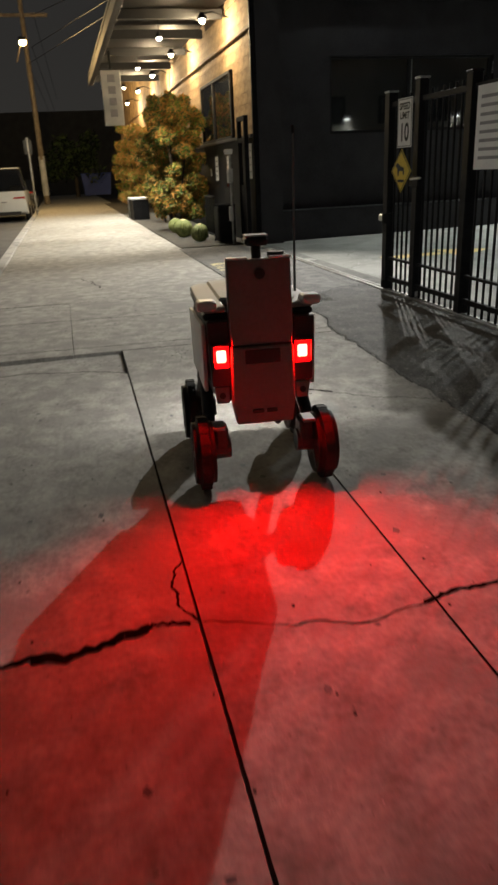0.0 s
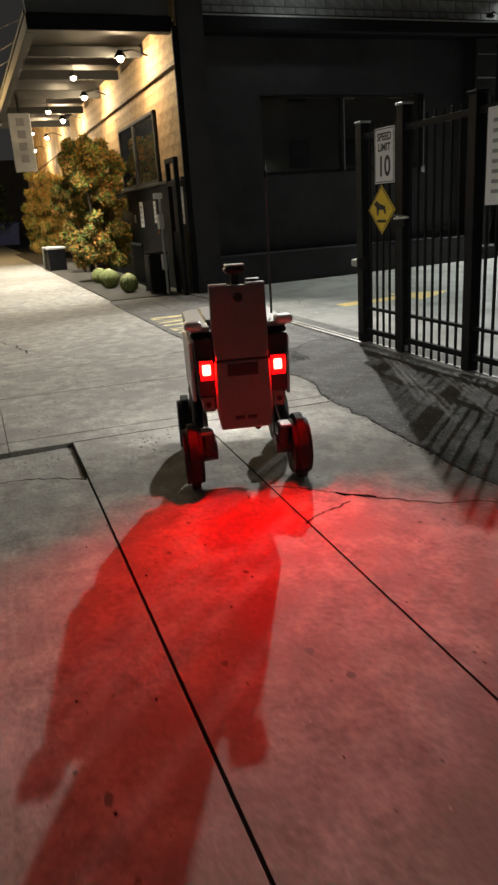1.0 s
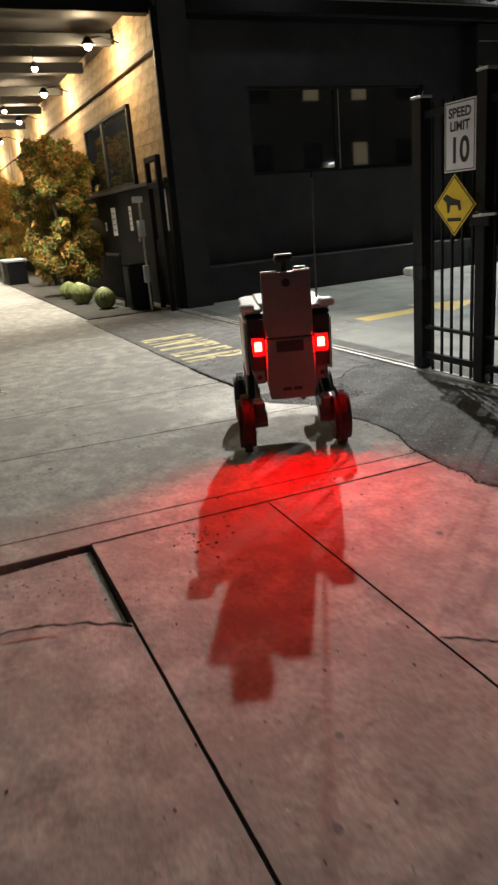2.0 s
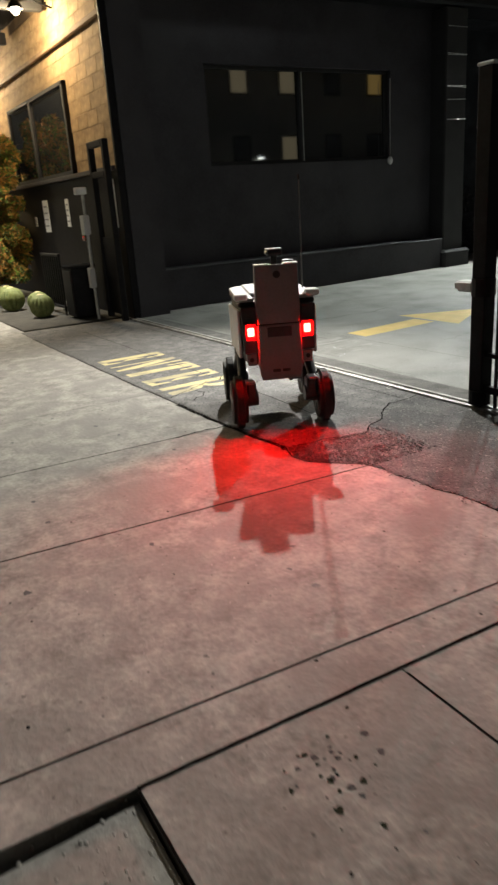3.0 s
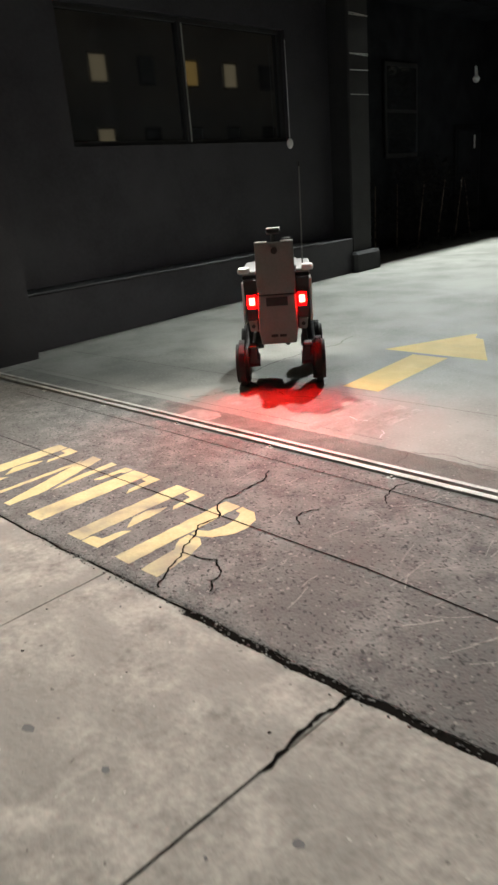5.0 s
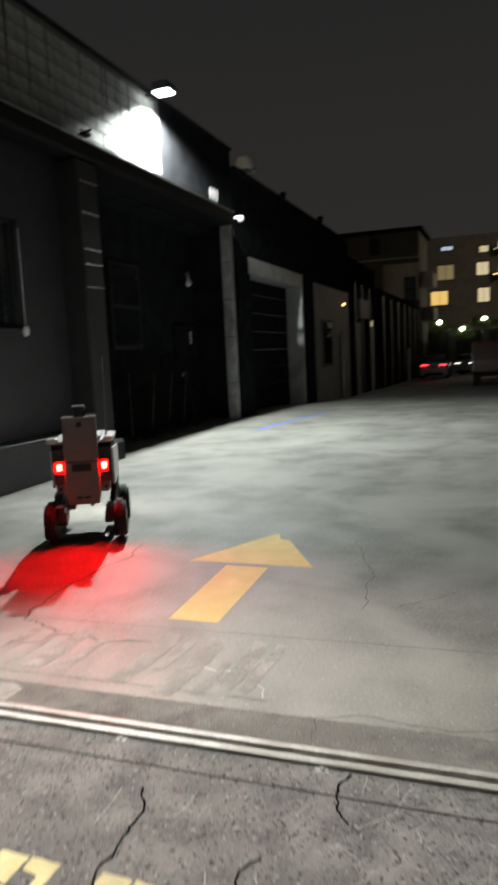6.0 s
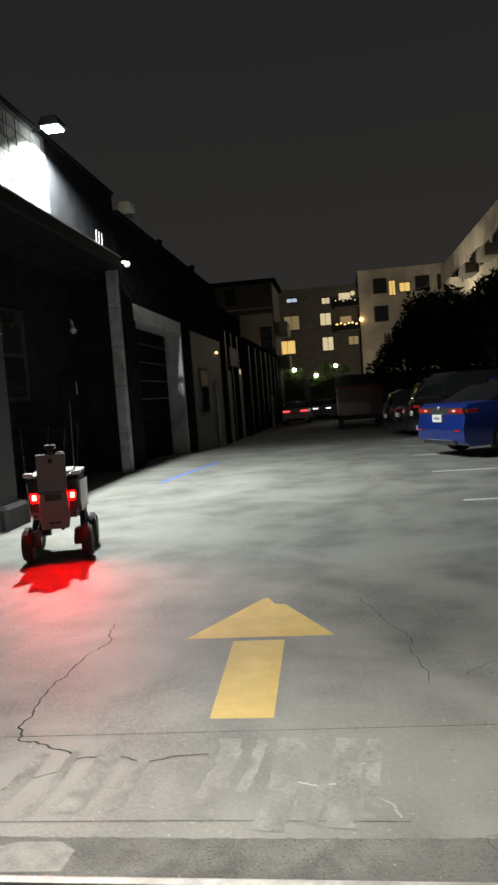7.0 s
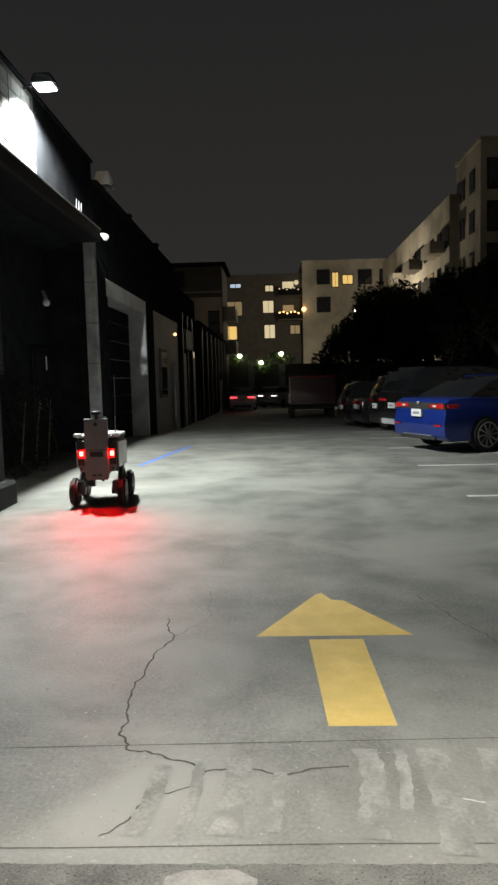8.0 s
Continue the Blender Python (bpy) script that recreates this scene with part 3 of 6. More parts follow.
# yard joints, cracks, stains and a light patch
for pts, w in (
        (((-10.0, 0.93), (-8.0, 1.0), (-6.9, 1.03), (-5.82, 1.06), (-3.0, 1.14)), 0.006),
        (((-10.0, 0.35), (-7.7, 0.36), (-6.71, 0.38), (-5.9, 0.38)), 0.005),
        (((-6.7, 0.84), (-6.89, 0.80), (-7.1, 0.83), (-7.27, 0.81), (-7.46, 0.93), (-7.62, 0.98), (-7.68, 1.11), (-7.66, 1.22), (-7.70, 1.43), (-7.68, 1.81), (-7.59, 2.24), (-7.67, 2.55)), 0.012),
        (((-7.27, 0.81), (-7.30, 0.73), (-7.43, 0.66), (-7.53, 0.49), (-7.6, 0.42)), 0.008),
        (((-5.53, 0.08), (-5.64, 0.12), (-5.66, 0.30), (-5.5, 0.36), (-5.2, 0.33), (-4.95, 0.38)), 0.005),
        (((-6.0, 2.95), (-5.83, 2.38), (-5.73, 2.05), (-5.70, 1.52)), 0.006),
        (((-5.5, 1.6), (-5.35, 1.75), (-5.2, 1.9)), 0.005),
        (((-7.6, 2.2), (-7.4, 2.6), (-7.45, 3.1)), 0.004),
        (((-4.6, 3.9), (-4.3, 4.3), (-4.35, 4.9), (-4.1, 5.4)), 0.006)):
    part("crack", strip(pts, w * 0.8, 0.001, None, 0.12 if abs(pts[0][0] - pts[-1][0]) > 3 else 0.4, rnd, True), M_YARDCRACK, yard)
for pts in (((-6.32, 0.625), (-6.22, 0.60), (-6.11, 0.61)), ((-6.14, 0.66), (-6.10, 0.74), (-5.98, 0.79)), ((-6.02, 0.55), (-5.95, 0.48), (-5.93, 0.40))):
    part("pale_crack", strip(pts, 0.008, 0.001, None, 0.4, rnd, True), M_LIGHTGREY, yard)
# an old painted word that has nearly worn away
for x, y0, y1, wide in ((-7.45, 0.42, 0.86, 0.07), (-7.30, 0.40, 0.90, 0.05), (-7.14, 0.42, 0.92, 0.10), (-6.98, 0.44, 0.80, 0.05), (-6.62, 0.40, 0.97, 0.10), (-6.49, 0.55, 0.97, 0.05), (-6.36, 0.32, 0.97, 0.11), (-6.22, 0.36, 0.70, 0.05), (-6.12, 0.34, 0.97, 0.10), (-6.01, 0.40, 0.96, 0.06)):
    part("faded_stroke", strip(((x - 0.03, y0), (x, (y0 + y1) / 2), (x + 0.01, y1)), wide, 0.0016, None, 0.19, rnd, True), M_GHOST, yard, "faded pale paint stroke")
bm = bmesh.new()
prism([(-7.34, 0.09), (-7.06, 0.10), (-7.05, 0.21), (-7.12, 0.255), (-7.28, 0.25), (-7.34, 0.22)], "z", -0.01, 0.0015, bm)
part("light_patch", bm, M_SCUFF, yard, "pale concrete patch in the yard floor")

# painted marks
letters = empty("road_lettering", pose(0, 0, AZ + 0.0014), "worn pale yellow painted word on the asphalt apron", "road marking")
E_ARMS = (((0.02, -0.735), (0.02, -1.395), (0.125, -1.395), (0.125, -0.735)),
          ((0.137, -0.735), (0.24, -0.74), (0.236, -0.95), (0.205, -0.92), (0.195, -0.80), (0.137, -0.79)),
          ((0.137, -1.03), (0.19, -0.94), (0.205, -1.0), (0.205, -1.20), (0.18, -1.17), (0.137, -1.11)),
          ((0.137, -1.335), (0.195, -1.33), (0.21, -1.23), (0.245, -1.20), (0.25, -1.39), (0.137, -1.395)))
N_STROKES = (((0.0, -0.80), (0.035, -0.86), (0.035, -1.395), (0.0, -1.395)),
             ((0.0, -0.735), (0.09, -0.735), (0.225, -1.20), (0.225, -1.395), (0.175, -1.395), (0.045, -0.94)),
             ((0.19, -0.735), (0.24, -0.735), (0.24, -1.16), (0.215, -1.08), (0.19, -0.98)))
T_STROKES = (((0.08, -0.735), (0.205, -0.735), (0.205, -1.395), (0.08, -1.395)),
             ((0.068, -0.735), (0.0, -0.74), (-0.005, -0.95), (0.03, -0.92), (0.04, -0.80), (0.068, -0.79)),
             ((0.217, -0.735), (0.31, -0.74), (0.305, -0.96), (0.27, -0.92), (0.26, -0.80), (0.217, -0.79)))
R_STROKES = (((0.0, -0.735), (0.10, -0.735), (0.10, -1.395), (0.0, -1.395)),
             ((0.113, -0.735), (0.20, -0.745), (0.26, -0.80), (0.285, -0.87), (0.275, -0.95), (0.22, -1.03), (0.16, -1.06), (0.113, -1.06), (0.113, -1.02), (0.16, -1.0), (0.185, -0.92), (0.175, -0.83), (0.15, -0.79), (0.113, -0.78)),
             ((0.113, -1.075), (0.18, -1.07), (0.225, -1.10), (0.26, -1.20), (0.285, -1.395), (0.18, -1.395), (0.16, -1.2), (0.113, -1.13)))
for x0, strokes in ((-7.56, E_ARMS), (-7.17, N_STROKES), (-6.85, T_STROKES), (-6.43, E_ARMS), (-6.05, R_STROKES)):
    bm = bmesh.new()
    for stroke in strokes:
        pts = []
        for (ax, ay), (bx, by) in zip(stroke, stroke[1:] + stroke[:1]):
            n = max(1, int(math.hypot(bx - ax, by - ay) / 0.03))
            pts += [(x0 + ax + (bx - ax) * k / n + rnd.uniform(-0.003, 0.003), ay + (by - ay) * k / n + rnd.uniform(-0.003, 0.003)) for k in range(n)]
        bm.faces.new([bm.verts.new((x, y, 0)) for x, y in pts])
    part("letter", bm, M_WORNYEL, letters)
arrow = empty("road_arrow", pose(0, 0, 0.0012), "bright yellow painted arrow on the yard floor", "road marking")
bm = bmesh.new()
bm.faces.new([bm.verts.new((x, y, gz(y))) for x, y in ((-6.755, 1.16), (-6.45, 1.16), (-6.475, 2.17), (-6.79, 2.17))])
part("arrow_shaft", bm, M_YELLOW, arrow)
bm = bmesh.new()
bm.faces.new([bm.verts.new((x, y, gz(y))) for x, y in ((-7.1, 2.225), (-6.17, 2.225), (-6.52, 2.86), (-6.60, 2.88), (-6.66, 3.03), (-6.70, 3.0))])
part("arrow_head", bm, M_YELLOW, arrow)
bay_lines = empty("parking_lines", pose(0, 0, 0), "thin white painted parking bay lines", "road marking")
for ly in (6.65, 9.5, 12.3, 15.1, 18.0):
    part("bay_line", strip(((-4.66, ly), (-1.5, ly - 0.02), (0.6, ly - 0.03)), 0.09, 0.0012, None, 0.06, rnd, True), M_WHITEPAINT, bay_lines)
blue_mark = solid("blue_kerb_line", strip(((-9.3, 10.2), (-9.1, 11.5), (-8.83, 13.78)), 0.10, 0.0012, None, 0.15, rnd, True), M_BLUEPAINT, None, "faded blue painted line on the yard floor", "road marking")

# gate rail in the ground
rail = empty("gate_rail", pose(0, 0, 0), "galvanised steel gate track bolted to the ground", "gate track")
prof = [(-0.05, 0.0), (-0.05, 0.014), (-0.034, 0.018), (-0.022, 0.018), (-0.018, 0.0), (0.006, 0.0), (0.010, 0.020), (0.036, 0.020), (0.05, 0.014), (0.05, 0.0)]
part("track_groove", box(-9.9, -0.016, 0.0, 9.0, 0.004, 0.003), M_CRACK, rail, "black dirt-filled groove", m=pose(0, 0.005, 0.0))
part("track", prism(prof, "x", -9.9, 9.0), M_RAIL, rail, m=pose(0, 0.005, 0.004))
for i in range(20):
    for sy in (-0.062, 0.055):
        bm = box(-0.024, -0.015, 0.0, 0.024, 0.015, 0.005, 0.002)
        tube((0, 0, 0.004), (0, 0, 0.014), 0.008, sides=6, bm=bm)
        part("bolt", bm, M_RAIL, rail, m=pose(-9.65 + 0.82 * i + (0.1 if sy > 0 else 0), sy, 0.001, 0, 0, rnd.uniform(-12, 12)))


# ---- black building beside the yard ----
WX = -10.65
wall = solid("wall_black", box(-11.0, 0.14, -0.2, WX, 1.78, 4.3), M_BLACKWALL, None, "smooth black-painted masonry wall of a low building", "wall", kind="structure")
for i, args in enumerate(((-11.0, 5.30, -0.2, WX, 6.75, 4.3), (-11.0, 1.78, -0.2, WX, 5.30, 1.96), (-11.0, 1.78, 3.33, WX, 5.30, 4.3))):
    part("wall_piece", box(*args), M_BLACKWALL, wall)
part("plinth", box(WX + 0.002, 0.30, -0.2, -10.28, 6.2, 0.57, 0.015), M_BLACKWALL, wall)
# lighter grey here stands for light caught along the plinth's top
part("plinth_lit_edge", box(WX + 0.002, 0.34, 0.572, -10.262, 5.4, 0.584, 0.004), M_MIDGREY, wall, "thin grey strip for the lit plinth edge")
window = empty("window_1", pose(WX - 0.12, 3.54, 1.97), "wide dark shop window with black frame", "window", kind="structure")
for a, b in ((-1.74, -0.05), (-0.02, 1.74)):
    part("pane", box(-0.006, a + 0.03, 0.04, 0.006, b - 0.03, 1.32), M_GLASS, window)
for args in ((-0.03, -1.76, -0.01, 0.05, 1.76, 0.045), (-0.03, -1.76, 1.31, 0.05, 1.76, 1.36), (-0.03, -1.76, 0.0, 0.05, -1.70, 1.36), (-0.03, 1.70, 0.0, 0.05, 1.76, 1.36), (-0.03, -0.075, 0.0, 0.06, -0.005, 1.36)):
    part("window_frame", box(*args, 0.006), M_FRAME, window)
part("mullion_edge", box(0.062, -0.03, 0.02, 0.068, -0.012, 1.3), M_STEEL, window, "bright metal edge strip")
part("room_back", box(-0.5, -1.76, -0.1, -0.45, 1.76, 1.4), M_BLACKWALL, window)
cord = empty("blind_cord", pose(WX + 0.03, 5.26, 1.9), "thin blind cord with a white weight", "cord")
part("cord", tube((0, 0, 0.06), (0, 0, 1.3), 0.004, sides=6), M_WHITEPLASTIC, cord)
part("weight", ball((0, 0, 0.03), 0.045, (1, 1, 1.5), 10, 8), M_WHITEPLASTIC, cord, smooth=True)

# ledge and whitewashed block wall above it
ledge = solid("ledge", prism([(-10.9, 4.26), (-10.3, 4.26), (-10.27, 4.3), (-10.27, 4.5), (-10.45, 4.52), (-10.9, 4.52)], "y", 0.12, 12.2), M_IRON, None, "dark metal ledge above the black wall", "ledge", kind="structure")
part("flashing", box(-10.272, 0.13, 4.49, -10.262, 12.18, 4.515), M_STEEL, ledge, "thin metal flashing strip")
part("conduit", tube((-10.42, 0.2, 4.55), (-10.42, 12.3, 4.55), 0.025, sides=8), M_DARKGREY, ledge)
upper = solid("wall_upper", box(-11.0, 0.12, 4.3, -10.62, 9.5, 6.0), M_MORTAR, None, "whitewashed concrete block wall lit by a floodlight", "wall", kind="structure")
block_me = finish(box(-0.012, -0.193, -0.092, 0.012, 0.193, 0.092, 0.006), "block", M_BLOCK)
for r in range(7):
    for c in range(33):
        y = 0.34 + c * 0.4 + (0.2 if r % 2 else 0.0)
        if y < 9.36:
            part("block", None, None, upper, m=pose(-10.626 + rnd.uniform(-0.003, 0.003), y, 4.63 + r * 0.2, rnd.uniform(-0.6, 0.6), 0, 0), mesh=block_me)
part("painted_wall", box(-11.0, 9.5, 4.3, -10.605, 13.0, 6.0, 0.004), M_DARKGREY, upper, "dark painted end of the wall")
part("parapet_cap", box(-11.05, 0.1, 6.0, -10.56, 13.02, 6.06, 0.01), M_DARKGREY, upper)
drip = bmesh.new()
for i in range(16):
    y = rnd.uniform(3.0, 9.2)
    strip_len = rnd.uniform(0.3, 1.0)
    box(-10.598, y, 5.9 - strip_len, -10.595, y + rnd.uniform(0.008, 0.02), 5.9, 0, drip)
part("stain_runs", drip, M_DARKGREY, upper, "dark runs down the white blocks")

# floodlight on its bracket
flood = empty("floodlight", pose(-10.6, 9.05, 5.92), "bright white floodlight on a wall bracket", "floodlight")
part("bracket", tube((0, 0, 0.02), (0.3, 0, 0.10), 0.022, sides=8), M_DARKGREY, flood)
part("housing", prism([(0.15, 0.04), (0.51, 0.04), (0.45, 0.17), (0.21, 0.17)], "y", -0.16, 0.16, bevel=0.01), M_DARKGREY, flood)
part("lens", box(0.19, -0.13, 0.005, 0.47, 0.13, 0.036, 0.006), M_COOLBULB, flood, "glowing white lens")
gate_flood = empty("gate_floodlight", pose(-10.6, 2.4, 5.04), "white floodlight on an arm above the black wall", "floodlight")
part("arm", tube((0, 0, 0), (0.95, -0.02, 0.14), 0.02, sides=8), M_DARKGREY, gate_flood)
part("housing", box(0.84, -0.2, 0.10, 1.08, 0.14, 0.18, 0.012), M_DARKGREY, gate_flood)
part("lens", box(0.86, -0.17, 0.088, 1.06, 0.11, 0.098), M_COOLBULB, gate_flood, "glowing white lens")
bird = solid("wall_fitting", ball((0, 0, 0), 0.05, (1.6, 2.0, 0.7), 8, 6, tube((-0.1, 0, 0.02), (0.1, 0, 0.05), 0.014, sides=6, bm=tube((0, -0.12, 0.03), (0, 0.12, 0.06), 0.012, sides=6))), M_IRON, pose(-10.33, 6.55, 4.62), "small dark bracket fitting on the ledge", "bracket")
num = empty("wall_sign", pose(-10.6, 11.9, 4.86), "small white metal bars fixed to the dark wall", "sign")
for i in range(3):
    part("bar", prism([(-0.035, -0.13), (-0.005, -0.13), (0.03, 0.13), (0.0, 0.13)], "x", 0.0, 0.012), M_SIGN, num, m=pose(0, -0.17 + 0.17 * i, 0))
lamp2 = empty("wall_lamp", pose(-10.62, 13.85, 5.86), "unlit grey barn lamp on the parapet", "wall lamp")
part("shade", tube((0.12, 0, -0.14), (0.12, 0, 0.1), 0.22, 0.15, 20), M_CONC, lamp2, smooth=True)
part("arm", tube((0, 0, 0), (0.12, 0, 0.12), 0.02, sides=8), M_DARKGREY, lamp2)

# pilaster with rungs, bay, concrete column
pil = solid("pilaster", box(-10.72, 6.22, -0.1, -10.30, 6.72, 4.24, 0.02), M_PILASTER, None, "dark grey concrete pilaster with steel rungs", "pilaster", kind="structure")
part("footing", box(-10.75, 6.14, -0.1, -10.18, 6.80, 0.36, 0.04), M_PILASTER, pil)
for i in range(7):
    part("rung", box(-10.302, 6.26, 0, -10.293, 6.70, 0.010, 0.002), M_STEEL, pil, m=pose(0, 0, 2.45 + 0.25 * i, rnd.uniform(-1.5, 1.5)))
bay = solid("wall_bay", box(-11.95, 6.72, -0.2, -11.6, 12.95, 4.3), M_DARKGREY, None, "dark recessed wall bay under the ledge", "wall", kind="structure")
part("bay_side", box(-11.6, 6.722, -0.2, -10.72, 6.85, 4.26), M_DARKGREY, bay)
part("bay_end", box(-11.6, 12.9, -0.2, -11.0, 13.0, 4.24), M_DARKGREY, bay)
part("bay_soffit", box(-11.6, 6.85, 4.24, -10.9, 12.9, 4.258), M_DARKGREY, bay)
bay_window = empty("window_2", pose(-11.58, 9.55, 1.7), "small dark window in the bay", "window", kind="structure")
part("window_frame", box(0, -0.55, 0, 0.05, 0.55, 1.6, 0.008), M_FRAME, bay_window)
part("pane", box(0.052, -0.48, 0.08, 0.058, 0.48, 0.76), M_GLASS, bay_window)
part("pane", box(0.052, -0.48, 0.82, 0.058, 0.48, 1.52), M_GLASS, bay_window)
bay_door = empty("door_1", pose(-11.58, 12.15, 0.05), "closed dark steel door in the bay", "door", kind="structure")
part("door_leaf", box(0, -0.47, 0.0, 0.05, 0.47, 2.1, 0.006), M_DARKGREY, bay_door)
part("door_frame", box(-0.01, -0.55, 0.0, 0.03, 0.55, 2.2, 0.006), M_IRON, bay_door)
part("door_light", box(0.052, 0.2, 1.75, 0.06, 0.25, 2.02), M_WHITEPLASTIC, bay_door, "narrow white strip")
part("handle", tube((0.08, -0.35, 1.0), (0.08, -0.35, 1.15), 0.012, sides=8), M_STEEL, bay_door)
column = solid("column", prism([(-10.66, 12.28), (-10.45, 12.28), (-10.45, 12.50), (-10.66, 12.50)], "z", -0.2, 4.4, bevel=0.02), M_COLUMN, None, "weathered pale concrete column beside the door", "column", kind="structure")
for z in (0.9, 1.9, 2.7, 3.5):
    part("column_joint", box(-10.665, 12.275, z, -10.445, 12.505, z + 0.012), M_MIDGREY, column)


def security_camera(m, label):
    e = empty("security_camera", m, label, "camera")
    part("mount", tube((0, 0, 0), (0.16, 0, 0.02), 0.03, sides=10), M_WHITEPLASTIC, e)
    part("arm", box(0.12, -0.03, -0.03, 0.34, 0.03, 0.03, 0.01), M_WHITEPLASTIC, e)
    part("dome", ball((0.36, 0, -0.05), 0.07, (1, 1, 1), 14, 10), M_WHITEPLASTIC, e, smooth=True)
    return e


security_camera(pose(-10.62, 12.65, 4.48, 0, 0, -10), "white dome security camera above the concrete column")
security_camera(pose(-11.5, 12.3, 3.35, 0, 35, -60), "white bullet security camera over the door")

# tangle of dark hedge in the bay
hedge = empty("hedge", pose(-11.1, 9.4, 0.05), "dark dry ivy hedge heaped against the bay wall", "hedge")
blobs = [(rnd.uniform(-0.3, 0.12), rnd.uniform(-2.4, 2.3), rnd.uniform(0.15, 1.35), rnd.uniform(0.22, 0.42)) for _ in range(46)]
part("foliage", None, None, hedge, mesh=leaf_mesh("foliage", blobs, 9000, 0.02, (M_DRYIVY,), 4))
for i in range(7):
    y = -2.2 + i * 0.7
    part("stem", tube((0.05, y, -0.05), (rnd.uniform(-0.2, 0.2), y + rnd.uniform(-0.3, 0.3), 1.2), 0.02, 0.008, 6), M_BARK, hedge)

# garage and the row of low buildings behind it
row = solid("wall_row", box(-11.0, 13.0, -0.6, -10.6, 13.9, 5.62), M_DARKGREY, None, "dark painted front of a row of low workshops", "wall", kind="structure")
for args in ((-11.0, 13.9, 3.82, -10.6, 18.75, 5.62), (-11.0, 18.75, -0.6, -10.6, 20.1, 5.62), (-11.0, 25.8, -0.9, -10.6, 32.0, 5.15)):
    part("wall_piece", box(*args), M_DARKGREY, row)
part("roof_cap", box(-11.1, 13.04, 5.62, -10.5, 25.0, 5.69, 0.01), M_DARKGREY, row)
garage = empty("garage_1", pose(0, 0, 0), "closed dark garage door in a light grey recess", "garage door", kind="structure")
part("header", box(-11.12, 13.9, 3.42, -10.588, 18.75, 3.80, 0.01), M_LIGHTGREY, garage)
# the near jamb's shade is put into its dark colour
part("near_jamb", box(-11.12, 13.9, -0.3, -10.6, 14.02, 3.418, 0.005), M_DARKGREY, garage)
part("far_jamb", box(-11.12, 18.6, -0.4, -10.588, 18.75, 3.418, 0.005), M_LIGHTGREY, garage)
for i in range(8):
    part("door_panel", box(-11.12, 14.03, -0.3 + i * 0.48, -11.07, 18.59, 0.165 + i * 0.48, 0.012), M_DARKGREY, garage)
grey = solid("wall_grey", box(-11.0, 20.1, -0.7, -10.62, 25.8, 3.7), M_MIDGREY, None, "plain mid-grey workshop wall", "wall", kind="structure")
part("upper_band", box(-11.0, 20.1, 3.7, -10.6, 25.8, 5.6), M_DARKGREY, grey)
part("window_frame", box(-10.62, 21.1, 0.95, -10.57, 22.5, 2.55, 0.01), M_FRAME, grey)
part("pane", box(-10.568, 21.2, 1.05, -10.562, 22.4, 2.45), M_GLASS, grey)
part("downpipe", tube((-10.55, 24.2, -0.5), (-10.55, 24.2, 2.2), 0.04, sides=10), M_MIDGREY, grey)
for i, y in enumerate((26.6, 28.2, 30.0, 31.6, 33.5)):
    part("pier", box(-10.6, y, -0.9, -10.52, y + 0.25, 4.2), M_IRON, row)
    if i % 2 == 0:
        part("shutter", box(-10.6, y + 0.4, -0.9, -10.56, y + 1.3, 2.6, 0.01), M_MIDGREY, row)
part("red_lamp", ball((-10.54, 24.5, 3.2), 0.05, (1, 1, 1), 8, 6), M_STRING, row, "small amber wall lamp")
part("white_lamp", box(-10.6, 30.5, 2.5, -10.52, 30.7, 2.75, 0.01), M_LITPALE, row, "small pale wall lamp")
part("small_sign", box(-10.6, 27.6, 2.8, -10.5, 29.6, 3.6, 0.01), M_MIDGREY, row, "faded grey sign board")
far_row = solid("far_row", box(-13.0, 32.02, -1.2, -10.4, 51.5, 4.3), M_DARKGREY, None, "dark low sheds along the yard", "shed", kind="structure")
for i in range(9):
    part("pier", box(-10.4, 33 + 2.7 * i, -1.2, -10.37, 33.3 + 2.7 * i, 4.0), M_IRON, far_row)
part("bright_post", box(-10.1, 40.0, -0.7, -9.98, 40.15, 1.4), M_LIGHTGREY, far_row, "pale post at the shed corner")
cowl = empty("roof_vent", pose(-10.5, 13.72, 5.688), "pale sheet-metal vent cowl on the roof edge", "vent")
part("curb", box(-0.2, -0.13, 0.0, 0.13, 0.13, 0.05, 0.006), M_MIDGREY, cowl)
part("hood", prism([(-0.17, 0.05), (0.17, 0.05), (0.185, 0.13), (0.13, 0.32), (-0.13, 0.32), (-0.185, 0.13)], "y", -0.17, 0.17, bevel=0.02), M_SIGN, cowl)
for y, r, h in ((17.6, 0.07, 0.26), (22.0, 0.09, 0.3)):
    pipe = empty("vent_pipe", pose(-10.75, y, 5.688), "short dark vent pipe on the flat roof", "vent pipe", "roof vent pipes")
    part("pipe", tube((0, 0, 0), (0, 0, h), r, sides=12), M_IRON, pipe)
    part("cap", tube((0, 0, h), (0, 0, h + 0.07), r * 1.6, r * 0.7, 12), M_IRON, pipe)
roof_back = solid("roof_row", box(-19.5, 0.5, 4.9, -11.0, 32, 5.1), M_DARKGREY, None, "flat dark roof of the workshops", "roof", kind="structure")


